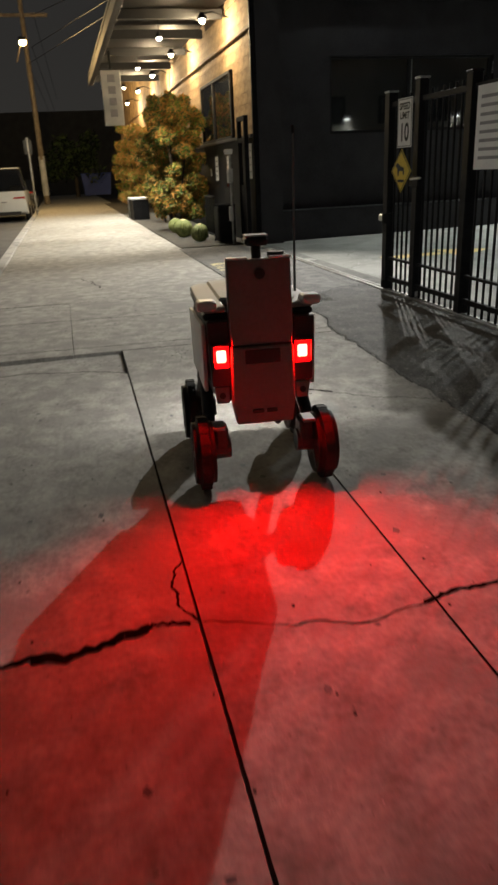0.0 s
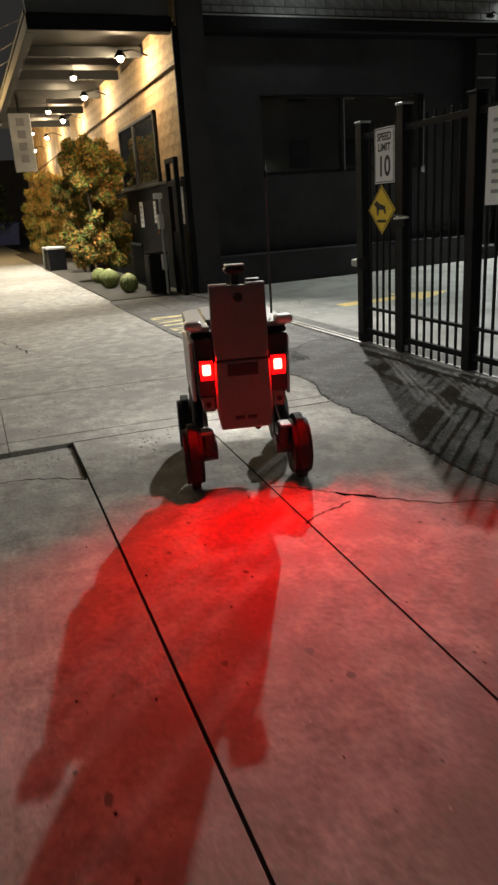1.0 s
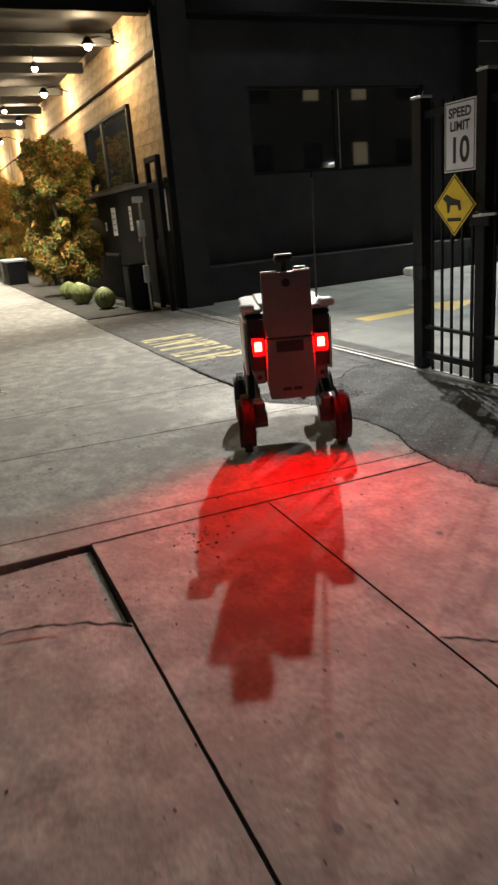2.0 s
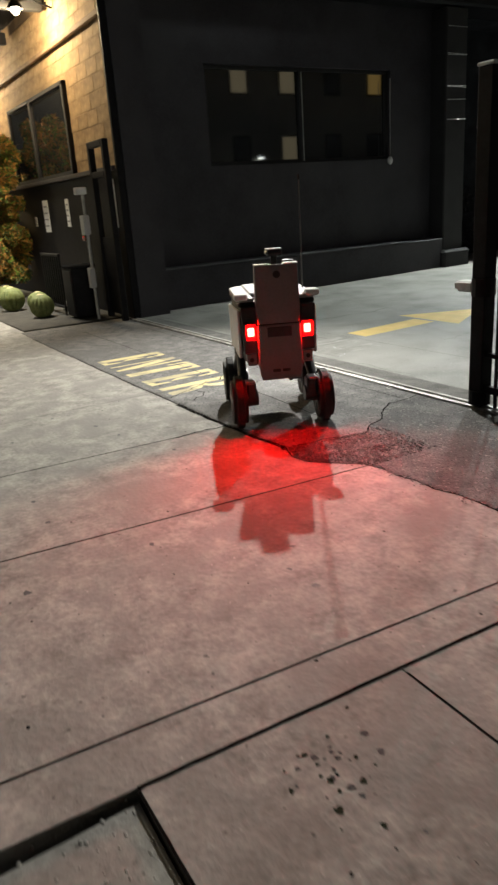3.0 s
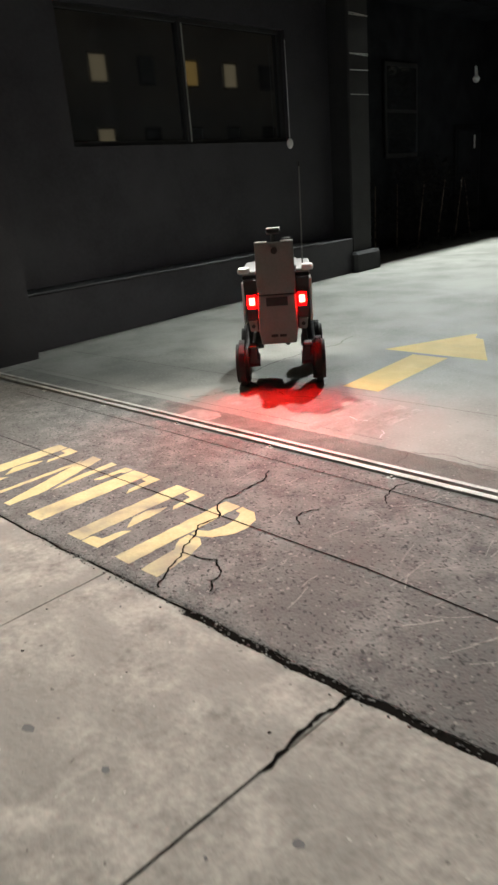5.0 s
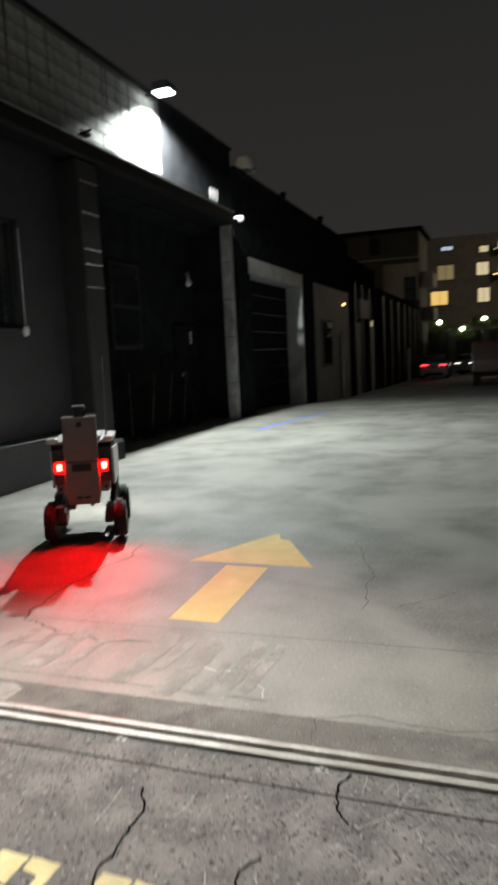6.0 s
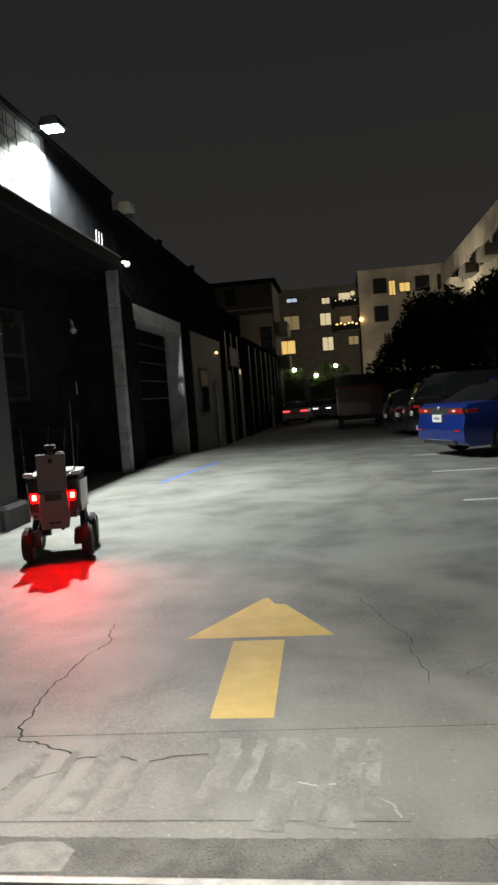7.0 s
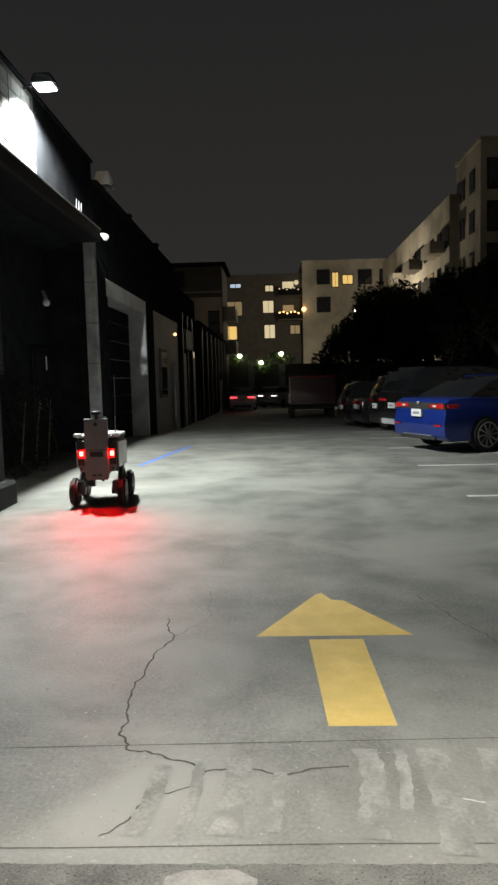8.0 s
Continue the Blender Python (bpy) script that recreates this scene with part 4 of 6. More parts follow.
# ---- lit street facade ----
facade = solid("wall_facade", box(-40, 0.12, 1.95, -10.06, 0.5, 4.35), M_TANJOINT, None, "tan painted block facade stained brown by weather", "wall", kind="structure")
FB = 0.129
tan_me = finish(box(-0.194, -0.012, -0.094, 0.194, 0.012, 0.094, 0.005), "facade_block", M_TAN)
for r in range(12):
    for c in range(25):
        x = -10.28 - c * 0.4 - (0.2 if r % 2 else 0)
        z = 2.05 + r * 0.2
        if -15.15 < x < -11.75 and 1.9 < z < 3.36:
            continue
        part("facade_block", None, None, facade, m=pose(x, FB + rnd.uniform(-0.002, 0.002), z), mesh=tan_me)
part("far_facade", box(-40, 0.09, 1.95, -20.3, 0.119, 4.35), M_TAN, facade)
part("string_course", box(-40, 0.05, 3.72, -10.06, 0.10, 3.79, 0.01), M_WOODBOARD, facade, "dark timber string course")
part("upper_wall", box(-40, 0.1, 4.352, -10.08, 0.5, 6.0), M_TAN, facade)
part("lower_wall", box(-40, 0.05, -0.2, -10.06, 0.5, 1.949), M_IRON, facade, "black painted lower wall")
part("sill_band", box(-40, 0.0, 1.93, -10.08, 0.049, 1.99, 0.006), M_BLACKWALL, facade)
part("corner_trim", box(-10.06, 0.04, -0.1, -10.0, 0.14, 4.26, 0.01), M_IRON, facade, "black corner board")
part("corner_return", box(-10.64, 0.141, -0.1, -9.995, 0.58, 6.02), M_BLACKWALL, facade)
fw = empty("window_3", pose(-13.45, 0.08, 1.99), "tall black-framed facade window reflecting plants", "window", kind="structure")
for args in ((-1.65, -0.03, 0, 1.65, 0.05, 0.06), (-1.65, -0.03, 1.22, 1.65, 0.05, 1.28), (-1.65, -0.03, 0, -1.57, 0.05, 1.28), (1.57, -0.03, 0, 1.65, 0.05, 1.28), (-0.25, -0.03, 0, -0.12, 0.05, 1.28)):
    part("window_frame", box(*args, 0.006), M_FRAME, fw)
part("pane", box(-1.56, 0.0, 0.06, -0.26, 0.01, 1.22), M_GLASS, fw)
part("pane", box(-0.11, 0.0, 0.06, 1.56, 0.01, 1.22), M_GLASS, fw)


def poster(x, z, w, h, label):
    e = empty("poster", pose(x, 0.045, z), label, "poster")
    part("sheet", box(-w / 2, -0.006, -h / 2, w / 2, 0, h / 2), M_SIGN, e)
    for i in range(4):
        part("text_bar", box(-w * 0.36, -0.009, h * (0.3 - 0.2 * i) - 0.012, w * 0.3, -0.007, h * (0.3 - 0.2 * i) + 0.012), M_GREYINK, e)


poster(-13.5, 1.42, 0.30, 0.52, "white notice sheet on the black wall")
poster(-12.3, 1.45, 0.16, 0.42, "narrow white notice on the black wall")
poster(-10.32, 1.52, 0.26, 0.62, "tall white notice by the building corner")
poster(-14.2, 1.34, 0.12, 0.16, "small white card on the black wall")

# canopy on the facade
canopy = empty("canopy", pose(0, 0, 0), "dark steel canopy with joists over the sidewalk", "canopy", kind="structure")
part("fascia_beam", box(-10.35, -2.2, 4.2, -10.15, 0.1, 4.42, 0.01), M_IRON, canopy)
part("fascia_panel", box(-10.33, -2.18, 4.44, -10.2, 0.08, 5.05, 0.01), M_MIDGREY, canopy, "grey fascia panel")
for jx in (-12.2, -14.4, -16.8, -19.4, -22.2):
    part("joist", box(jx - 0.06, -2.05, 4.22, jx + 0.06, 0.05, 4.40, 0.01), M_PILASTER, canopy)
part("side_beam", box(-23, -2.2, 4.2, -10.36, -2.06, 4.42, 0.01), M_IRON, canopy)
part("deck", box(-23, -2.2, 4.46, -10.36, 0.05, 4.52), M_IRON, canopy)
for px in (-12.6, -17.0, -21.4):
    pend = empty("pendant_lamp", pose(px, -1.2, 4.46), "small pendant lamp under the canopy", "pendant lamp", "pendant lamps")
    part("rod", tube((0, 0, 0.01), (0, 0, -0.42), 0.008, sides=6), M_IRON, pend)
    part("shade", tube((0, 0, -0.50), (0, 0, -0.40), 0.08, 0.03, 14, caps=False), M_IRON, pend)
    part("bulb", ball((0, 0, -0.5), 0.05, (1, 1, 1.1), 10, 8), M_BULB, pend)
for lx in (-11.9, -16.2, -20.2, -24.5, -29.0):
    e = empty("facade_lamp", pose(lx, 0.1, 4.1), "gooseneck wall lamp with a bright warm bulb", "wall lamp", "facade lamps")
    part("arm", tube((0, 0, 0.1), (0, -0.3, 0.2), 0.014, sides=8), M_IRON, e)
    part("drop", tube((0, -0.3, 0.2), (0, -0.52, 0.16), 0.014, sides=8), M_IRON, e)
    part("hood", tube((0, -0.52, 0.06), (0, -0.52, 0.18), 0.12, 0.04, 16, caps=False), M_IRON, e)
    part("bulb", ball((0, -0.52, 0.05), 0.06, (1, 1, 1), 12, 8), M_BULB, e)
blade = empty("blade_sign", pose(-16.0, -2.0, 3.2), "vertical grey projecting sign with unreadable writing", "sign")
part("board", box(-0.05, -0.24, -0.65, 0.05, 0.24, 0.6, 0.015), M_LIGHTGREY, blade)
part("hanger", box(-0.03, -0.03, 0.6, 0.03, 0.03, 1.02), M_IRON, blade)
for i in range(4):
    part("text_bar", box(0.051, -0.09, -0.45 + 0.26 * i, 0.056, 0.09, -0.28 + 0.26 * i), M_GREYINK, blade)


# ---- planting bed and corner clutter ----
bed = solid("planting_bed", box(-36, EDGE + 0.03, -0.21, -10.25, 0.04, 0.02, 0.01), M_DIRT, None, "dark soil planting bed along the facade", "planting bed", kind="structure")


def shrub(x, y, height, width, seed, mats, label, count):
    e = empty("shrub", pose(x, y, 0.02), label, "shrub", "facade shrubs")
    r = random.Random(seed)
    blobs = []
    for i in range(130):
        z = height * (0.12 + 0.86 * r.random())
        k = width * (0.62 - 0.42 * abs(z / height - 0.5) ** 1.3)
        a = r.random() * 6.283
        blobs.append((math.cos(a) * k * r.random() ** 0.5, math.sin(a) * k * r.random() ** 0.5, z, r.uniform(0.14, 0.26) * width * 0.62))
    part("foliage", None, None, e, mesh=leaf_mesh("foliage", blobs, int(count * 2.6), 0.030, mats, seed, 2.0))
    for i in range(6):
        part("stem", tube((r.uniform(-0.15, 0.15), r.uniform(-0.15, 0.15), -0.05), (r.uniform(-0.5, 0.5) * width, r.uniform(-0.4, 0.4) * width, height * 0.75), 0.03, 0.008, 6), M_BARK, e)


shrub(-14.9, -0.75, 3.1, 1.3, 21, (M_BRONZELEAF, M_BRONZELEAF, M_LIMELEAF, M_LEAF), "tall bushy shrub with bronze-orange and green leaves", 24000)
shrub(-18.2, -0.5, 2.3, 0.8, 22, (M_BRONZELEAF, M_LEAF), "dense bronze-tipped shrub against the wall", 6000)
shrub(-24.5, -0.7, 3.0, 1.2, 23, (M_BRONZELEAF, M_LIMELEAF, M_BRONZELEAF), "tall golden-orange shrub under the wall lamp", 7000)
shrub(-27.5, -0.6, 2.6, 1.2, 24, (M_BRONZELEAF, M_LIMELEAF), "yellow-green shrub along the facade", 5000)
for i, (x, y, r) in enumerate(((-14.0, -0.95, 0.17), (-13.2, -0.90, 0.18), (-12.6, -0.98, 0.19), (-12.0, -0.72, 0.16), (-11.35, -0.85, 0.17))):
    e = empty("barrel_cactus", pose(x, y, 0.02), "round green barrel cactus in the bed", "cactus", "barrel cacti")
    bm = ball((0, 0, r * 0.95), r, (1, 1, 1), 32, 14)
    for v in bm.verts:
        a = math.atan2(v.co.y, v.co.x)
        k = 1 + 0.07 * math.cos(a * 16)
        v.co.x, v.co.y = v.co.x * k, v.co.y * k
    part("body", bm, M_CACTUS, e, smooth=True)
    part("crown_tuft", ball((0, 0, r * 1.86), r * 0.32, (1, 1, 0.4), 10, 6), M_WORNYEL, e)
planter = empty("planter_box", pose(-20.6, -1.15, 0.0), "low dark planter with a pale timber rim", "planter")
part("box", box(-0.6, -0.25, 0, 0.6, 0.25, 0.62, 0.01), M_IRON, planter)
part("rim", box(-0.64, -0.29, 0.62, 0.64, 0.29, 0.68, 0.01), M_LIGHTGREY, planter)
part("leg_frame", box(-0.65, -0.3, 0.0, -0.6, 0.3, 0.62), M_LIGHTGREY, planter)

guard = empty("bike_rail", pose(-11.6, -0.55, 0.0), "low black steel railing beside the wall", "railing")
part("top_rail", box(-0.45, -0.02, 0.86, 0.45, 0.02, 0.90, 0.006), M_IRON, guard)
part("bottom_rail", box(-0.45, -0.02, 0.12, 0.45, 0.02, 0.16, 0.006), M_IRON, guard)
for i in range(9):
    part("baluster", box(-0.45 + 0.1075 * i, -0.012, 0.0 if i in (0, 8) else 0.16, -0.42 + 0.1075 * i, 0.012, 0.86), M_IRON, guard)
bin1 = empty("utility_cabinet", pose(-10.75, -0.42, 0.0), "small black steel utility cabinet", "cabinet")
part("body", box(-0.2, -0.17, 0.05, 0.2, 0.17, 0.72, 0.015), M_IRON, bin1)
part("lid", box(-0.21, -0.18, 0.72, 0.21, 0.18, 0.75, 0.008), M_DARKGREY, bin1)
part("door", box(-0.17, -0.182, 0.1, 0.17, -0.171, 0.68, 0.004), M_IRON, bin1)
post = empty("intercom_post", pose(-10.35, -0.35, 0.0), "slim steel intercom post with grey boxes", "intercom")
part("pole", tube((0, 0, 0), (0, 0, 1.75), 0.022, sides=8), M_STEEL, post)
part("keypad", box(-0.07, -0.06, 1.15, 0.07, 0.03, 1.4, 0.01), M_LIGHTGREY, post)
part("junction_box", box(-0.05, -0.06, 0.45, 0.05, 0.02, 0.72, 0.01), M_LIGHTGREY, post)
part("red_label", box(-0.05, -0.066, 1.08, 0.05, -0.058, 1.14), M_REDLENS, post)
part("hood", box(-0.05, -0.1, 1.66, 0.05, 0.05, 1.75, 0.01), M_WHITEPLASTIC, post)
portal = empty("folded_gate", pose(-10.2, -0.12, 0.0), "tall black steel gate frame folded against the corner", "gate")
part("frame_upright", box(-0.3, -0.04, 0.0, -0.22, 0.04, 2.3, 0.008), M_IRON, portal)
part("frame_upright", box(0.22, -0.04, 0.0, 0.3, 0.04, 2.3, 0.008), M_IRON, portal)
part("frame_top", box(-0.22, -0.04, 2.22, 0.22, 0.04, 2.3, 0.008), M_IRON, portal)
part("frame_mid", box(-0.22, -0.04, 1.85, 0.22, 0.04, 1.93, 0.008), M_IRON, portal)
part("frame_panel", box(-0.22, -0.01, 0.1, 0.22, 0.01, 1.1), M_IRON, portal)


# ---- sliding gate and fence ----
gate = empty("sliding_gate", pose(0, 0, 0.03), "black iron picket gate standing on its track", "gate")
GX1 = 4.6
posts_x = [-3.91, -3.21, -2.25, -1.3, -0.2, 0.9, 2.0, 3.1, 4.5]
for i, px in enumerate(posts_x):
    w = 0.05 if i else 0.055
    part("gate_post", box(px - w, -0.05, 0.0, px + w, 0.05, 2.04 if i != 1 else 2.1, 0.006), M_IRON, gate)
    part("post_cap", box(px - w - 0.008, -0.058, 2.04 if i != 1 else 2.1, px + w + 0.008, 0.058, 2.06 if i != 1 else 2.12, 0.006), M_STEEL if i < 2 else M_IRON, gate)
for z in (0.09, 0.33, 1.90):
    h = 0.05 if z < 0.2 or z > 1.5 else 0.028
    part("gate_rail", box(-3.86, -0.022, z, GX1, 0.022, z + h, 0.004), M_IRON, gate)
picket_me = finish(box(-0.0095, -0.0095, 0.0, 0.0095, 0.0095, 2.0, 0.002), "picket", M_IRON)
x = -3.78
while x < GX1:
    if min(abs(x - p) for p in posts_x) > 0.055:
        part("picket", None, None, gate, m=pose(x, 0, 0.0), mesh=picket_me)
    x += 0.112
latch = part("latch_box", box(-4.1, -0.045, 0.74, -3.97, 0.045, 0.81, 0.012), M_STEEL, gate, "galvanised latch catcher")
part("latch_tongue", box(-4.14, -0.02, 0.755, -4.1, 0.02, 0.795, 0.006), M_STEEL, latch)
part("hinge_clamp", tube((-3.91, 0, 0.72), (-3.91, 0, 0.83), 0.075, sides=14), M_IRON, gate)
part("hinge_clamp", tube((-3.91, 0, 0.02), (-3.91, 0, 0.1), 0.07, sides=14), M_IRON, gate)
part("lock_plate", box(-3.3, -0.07, 1.12, -3.1, -0.052, 1.22, 0.006), M_IRON, gate)
part("lock_pin", tube((-3.24, -0.08, 1.19), (-3.02, -0.08, 1.2), 0.01, sides=8), M_STEEL, gate)
wheel_me = finish(tube((0, -0.02, 0.05), (0, 0.02, 0.05), 0.05, sides=16), "roller", M_STEEL)
for wx in (-3.2, -0.2, 3.1):
    part("roller", None, None, gate, m=pose(wx, 0, -0.012), mesh=wheel_me)
fence = empty("yard_fence", pose(7.0, 0.0, 0.0), "black iron picket fence continuing from the sliding gate", "fence")
for i in range(4):
    part("fence_post", box(-2.3 + 2.0 * i, -0.04, 0.0, -2.22 + 2.0 * i, 0.04, 2.1, 0.006), M_IRON, fence)
for z in (0.12, 1.9):
    part("fence_rail", box(-2.26, -0.018, z, 4.0, 0.018, z + 0.04), M_IRON, fence)
fpicket = finish(box(-0.009, -0.009, 0.04, 0.009, 0.009, 2.02, 0.002), "fence_picket", M_IRON)
for i in range(50):
    part("fence_picket", None, None, fence, m=pose(-2.14 + 0.12 * i, 0, 0), mesh=fpicket)

speed = empty("speed_sign", pose(-3.36, -0.10, 1.75, 90, 0, 2), "white metal speed limit sign on the gate", "sign")
part("plate", box(-0.152, -0.228, 0.0, 0.152, 0.228, 0.004, 0.001), M_SIGN, speed)
for args in ((-0.143, -0.219, 0.0045, 0.143, -0.212, 0.0055), (-0.143, 0.212, 0.0045, 0.143, 0.219, 0.0055), (-0.143, -0.212, 0.0045, -0.136, 0.212, 0.0055), (0.136, -0.212, 0.0045, 0.143, 0.212, 0.0055)):
    part("border", box(*args), M_INK, speed)
words("lettering", "SPEED", 0.085, M_INK, speed, pose(0, 0.15, 0.006), 0.003, 0.95)
words("lettering", "LIMIT", 0.085, M_INK, speed, pose(0, 0.065, 0.006), 0.003, 0.95)
words("numerals", "10", 0.23, M_INK, speed, pose(0, -0.095, 0.006), 0.006, 0.85)
diamond = empty("warning_sign", pose(-3.61 + 0.2, -0.10, 1.30, 90, 0, 2), "yellow diamond warning sign with a dark picture", "sign")
part("plate", prism([(-0.212, 0), (0, -0.212), (0.212, 0), (0, 0.212)], "z", 0, 0.004), M_SIGNYEL, diamond)
part("border", prism([(-0.20, 0), (0, -0.20), (0.20, 0), (0, 0.20), (0, 0.188), (0.188, 0), (0, -0.188), (-0.188, 0), (0, 0.188), (0, 0.20)], "z", 0.0045, 0.0055), M_INK, diamond)
part("picture", prism([(-0.12, 0.05), (-0.08, 0.02), (-0.07, -0.05), (-0.05, -0.05), (-0.04, 0.0), (0.03, 0.0), (0.05, -0.04), (0.07, -0.03), (0.06, 0.03), (-0.02, 0.05), (-0.08, 0.08)], "z", 0.0045, 0.006), M_INK, diamond)
part("text_bar", box(-0.07, -0.11, 0.0045, 0.07, -0.085, 0.006), M_INK, diamond)
notice = empty("notice_board", pose(-1.67, -0.10, 1.62, 90, 0, 2), "large white notice board with rows of grey writing", "sign")
part("plate", box(-0.32, -0.32, 0, 0.32, 0.32, 0.005, 0.002), M_SIGN, notice)
for i in range(8):
    part("text_bar", box(-0.26, 0.22 - 0.066 * i, 0.0055, 0.2 + 0.05 * (i % 2), 0.245 - 0.066 * i, 0.0065), M_GREYINK, notice)


# ---- vehicles ----
def car(m, paint, label, length=4.6, width=1.8, height=1.42, kind="sedan", tail=M_REDLENS, detail=True, bumper=M_TYRE):
    """A car that points along its own +x; its origin lies on the ground under the middle of its tail."""
    e = empty("car", m, label, "car")
    L, H, W = length, height, width / 2
    if kind == "sedan":
        hull = [(0.02, 0.30), (0.0, 0.55), (0.04, 0.72), (0.06, 0.92), (0.16, 1.0), (0.62, 1.02), (1.2, 1.0), (2.9, 0.95), (3.6, 0.88), (L - 0.25, 0.74), (L, 0.58), (L, 0.32), (L - 0.15, 0.22), (0.15, 0.22)]
        cab = [(0.55, 1.01), (1.15, 1.3), (1.55, H - 0.02), (2.2, H), (2.75, H - 0.06), (3.55, 0.9)]
    else:
        hull = [(0.02, 0.35), (0.0, 0.6), (0.05, 1.0), (0.1, 1.12), (1.2, 1.12), (3.2, 1.08), (L - 0.3, 0.98), (L, 0.8), (L, 0.38), (L - 0.12, 0.26), (0.15, 0.26)]
        cab = [(0.1, 1.11), (0.3, H - 0.12), (0.6, H), (2.2, H), (2.75, H - 0.1), (3.5, 1.07)]
    own = prism(hull, "y", -W, W)
    for v in own.verts:
        k = 1 - 0.10 * max(0, (v.co.z - 0.62)) / 0.5 - 0.06 * max(0, 0.5 - v.co.z)
        end = max(0.0, 0.5 - v.co.x) * 0.16 + max(0.0, v.co.x - (L - 0.6)) * 0.2
        v.co.y *= k - end
    bmesh.ops.bevel(own, geom=own.edges[:], offset=0.05, segments=2, affect="EDGES", profile=0.6)
    body = part("body", own, paint, e, smooth=True)
    own = prism(cab, "y", -W * 0.9, W * 0.9)
    for v in own.verts:
        v.co.y *= 1 - 0.22 * max(0, v.co.z - 1.0) / max(0.1, H - 1.0)
    bmesh.ops.bevel(own, geom=own.edges[:], offset=0.04, segments=2, affect="EDGES", profile=0.6)
    part("cabin_glass", own, M_CARGLASS, e, smooth=True)
    own = prism([(a, b + 0.012) for a, b in cab[2:-1]] + [(cab[-2][0] - 0.05, H - 0.09), (cab[2][0] + 0.05, H - 0.05)] if kind == "sedan" else [(0.5, H - 0.05), (0.6, H + 0.012), (2.2, H + 0.012), (2.75, H - 0.08)], "y", -W * 0.70, W * 0.70)
    part("roof", own, paint, e)
    tyre = bmesh.new()
    bmesh.ops.create_cone(tyre, cap_ends=True, segments=28, radius1=0.325, radius2=0.325, depth=0.22)
    bmesh.ops.bevel(tyre, geom=[ed for ed in tyre.edges if len(ed.link_faces) == 2 and abs(ed.verts[0].co.z - ed.verts[1].co.z) < 1e-4], offset=0.04, segments=2, affect="EDGES")
    tyre_me = finish(tyre, "tyre", M_TYRE, True)
    rim = bmesh.new()
    tube((0, 0, 0.095), (0, 0, 0.118), 0.06, sides=12, bm=rim)
    for k in range(10):
        a = k * 0.6283
        tube((0.05 * math.cos(a), 0.05 * math.sin(a), 0.113), (0.225 * math.cos(a + 0.12), 0.225 * math.sin(a + 0.12), 0.113), 0.016, sides=6, bm=rim)
    for k in range(24):
        a, b = k * 0.2618, (k + 1) * 0.2618
        tube((0.225 * math.cos(a), 0.225 * math.sin(a), 0.112), (0.225 * math.cos(b), 0.225 * math.sin(b), 0.112), 0.012, sides=5, bm=rim)
    rim_me = finish(rim, "rim", M_RIM)
    for wx in (0.92, L - 0.9):
        for sy in (-1, 1):
            w = part("wheel", None, None, e, m=pose(wx, sy * (W - 0.12), 0.325, 90 if sy < 0 else -90), mesh=tyre_me)
            part("rim", None, None, w, mesh=rim_me)
    for sy in (-1, 1):
        lt = prism([(sy * W * 0.36, 0.84), (sy * W * 0.86, 0.82), (sy * W * 0.84, 0.91), (sy * W * 0.42, 0.90)], "x", 0.03, 0.12)
        part("tail_light", lt, tail, e, "red tail light")
        if detail:
            part("side_lens", box(0.09, sy * (W - 0.115) - 0.03, 0.825, 0.34, sy * (W - 0.115) + 0.03, 0.895, 0.01), M_REDLENS, e)
            part("reverse_lens", box(0.022, sy * W * 0.55 - 0.05, 0.845, 0.06, sy * W * 0.55 + 0.05, 0.885, 0.006), M_CLEARLENS, e)
            part("reflector", box(-0.02, sy * W * 0.72 - 0.09, 0.5, 0.02, sy * W * 0.72 + 0.09, 0.53), M_REDLENS, e)
            part("mirror", box(3.05, sy * (W + 0.06) - 0.09, 0.95, 3.2, sy * (W + 0.06) + 0.09, 1.08, 0.03), paint, e)
    plate = part("rear_plate", box(-0.03, -0.16, 0.66, 0.02, 0.16, 0.80, 0.004), M_SIGN, e, "white metal plate")
    part("plate_bar", box(-0.034, -0.1, 0.71, -0.031, 0.1, 0.75), M_GREYINK, plate)
    part("bumper_insert", box(-0.012, -W * 0.62, 0.24, 0.04, W * 0.62, 0.30 if detail else 0.38, 0.01), bumper, e)
    if detail:
        part("bumper_strip", box(-0.016, -W * 0.5, 0.315, 0.02, W * 0.5, 0.328, 0.003), M_STEEL, e, "thin bright bumper strip")
        part("lamp_surround", prism([(-W * 0.9, 0.80), (W * 0.9, 0.80), (W * 0.86, 0.925), (-W * 0.86, 0.925)], "x", 0.045, 0.10), M_TYRE, e, "black lamp band")
    if detail:
        part("badge", ball((0.02, 0, 0.92), 0.035, (0.5, 1.2, 1), 10, 8), M_STEEL, e)
        for sy in (-1, 1):
            part("door_seam", box(2.05, sy * (W - 0.012) - 0.006, 0.35, 2.06, sy * (W - 0.012) + 0.006, 0.98), M_INK, e)
    return e


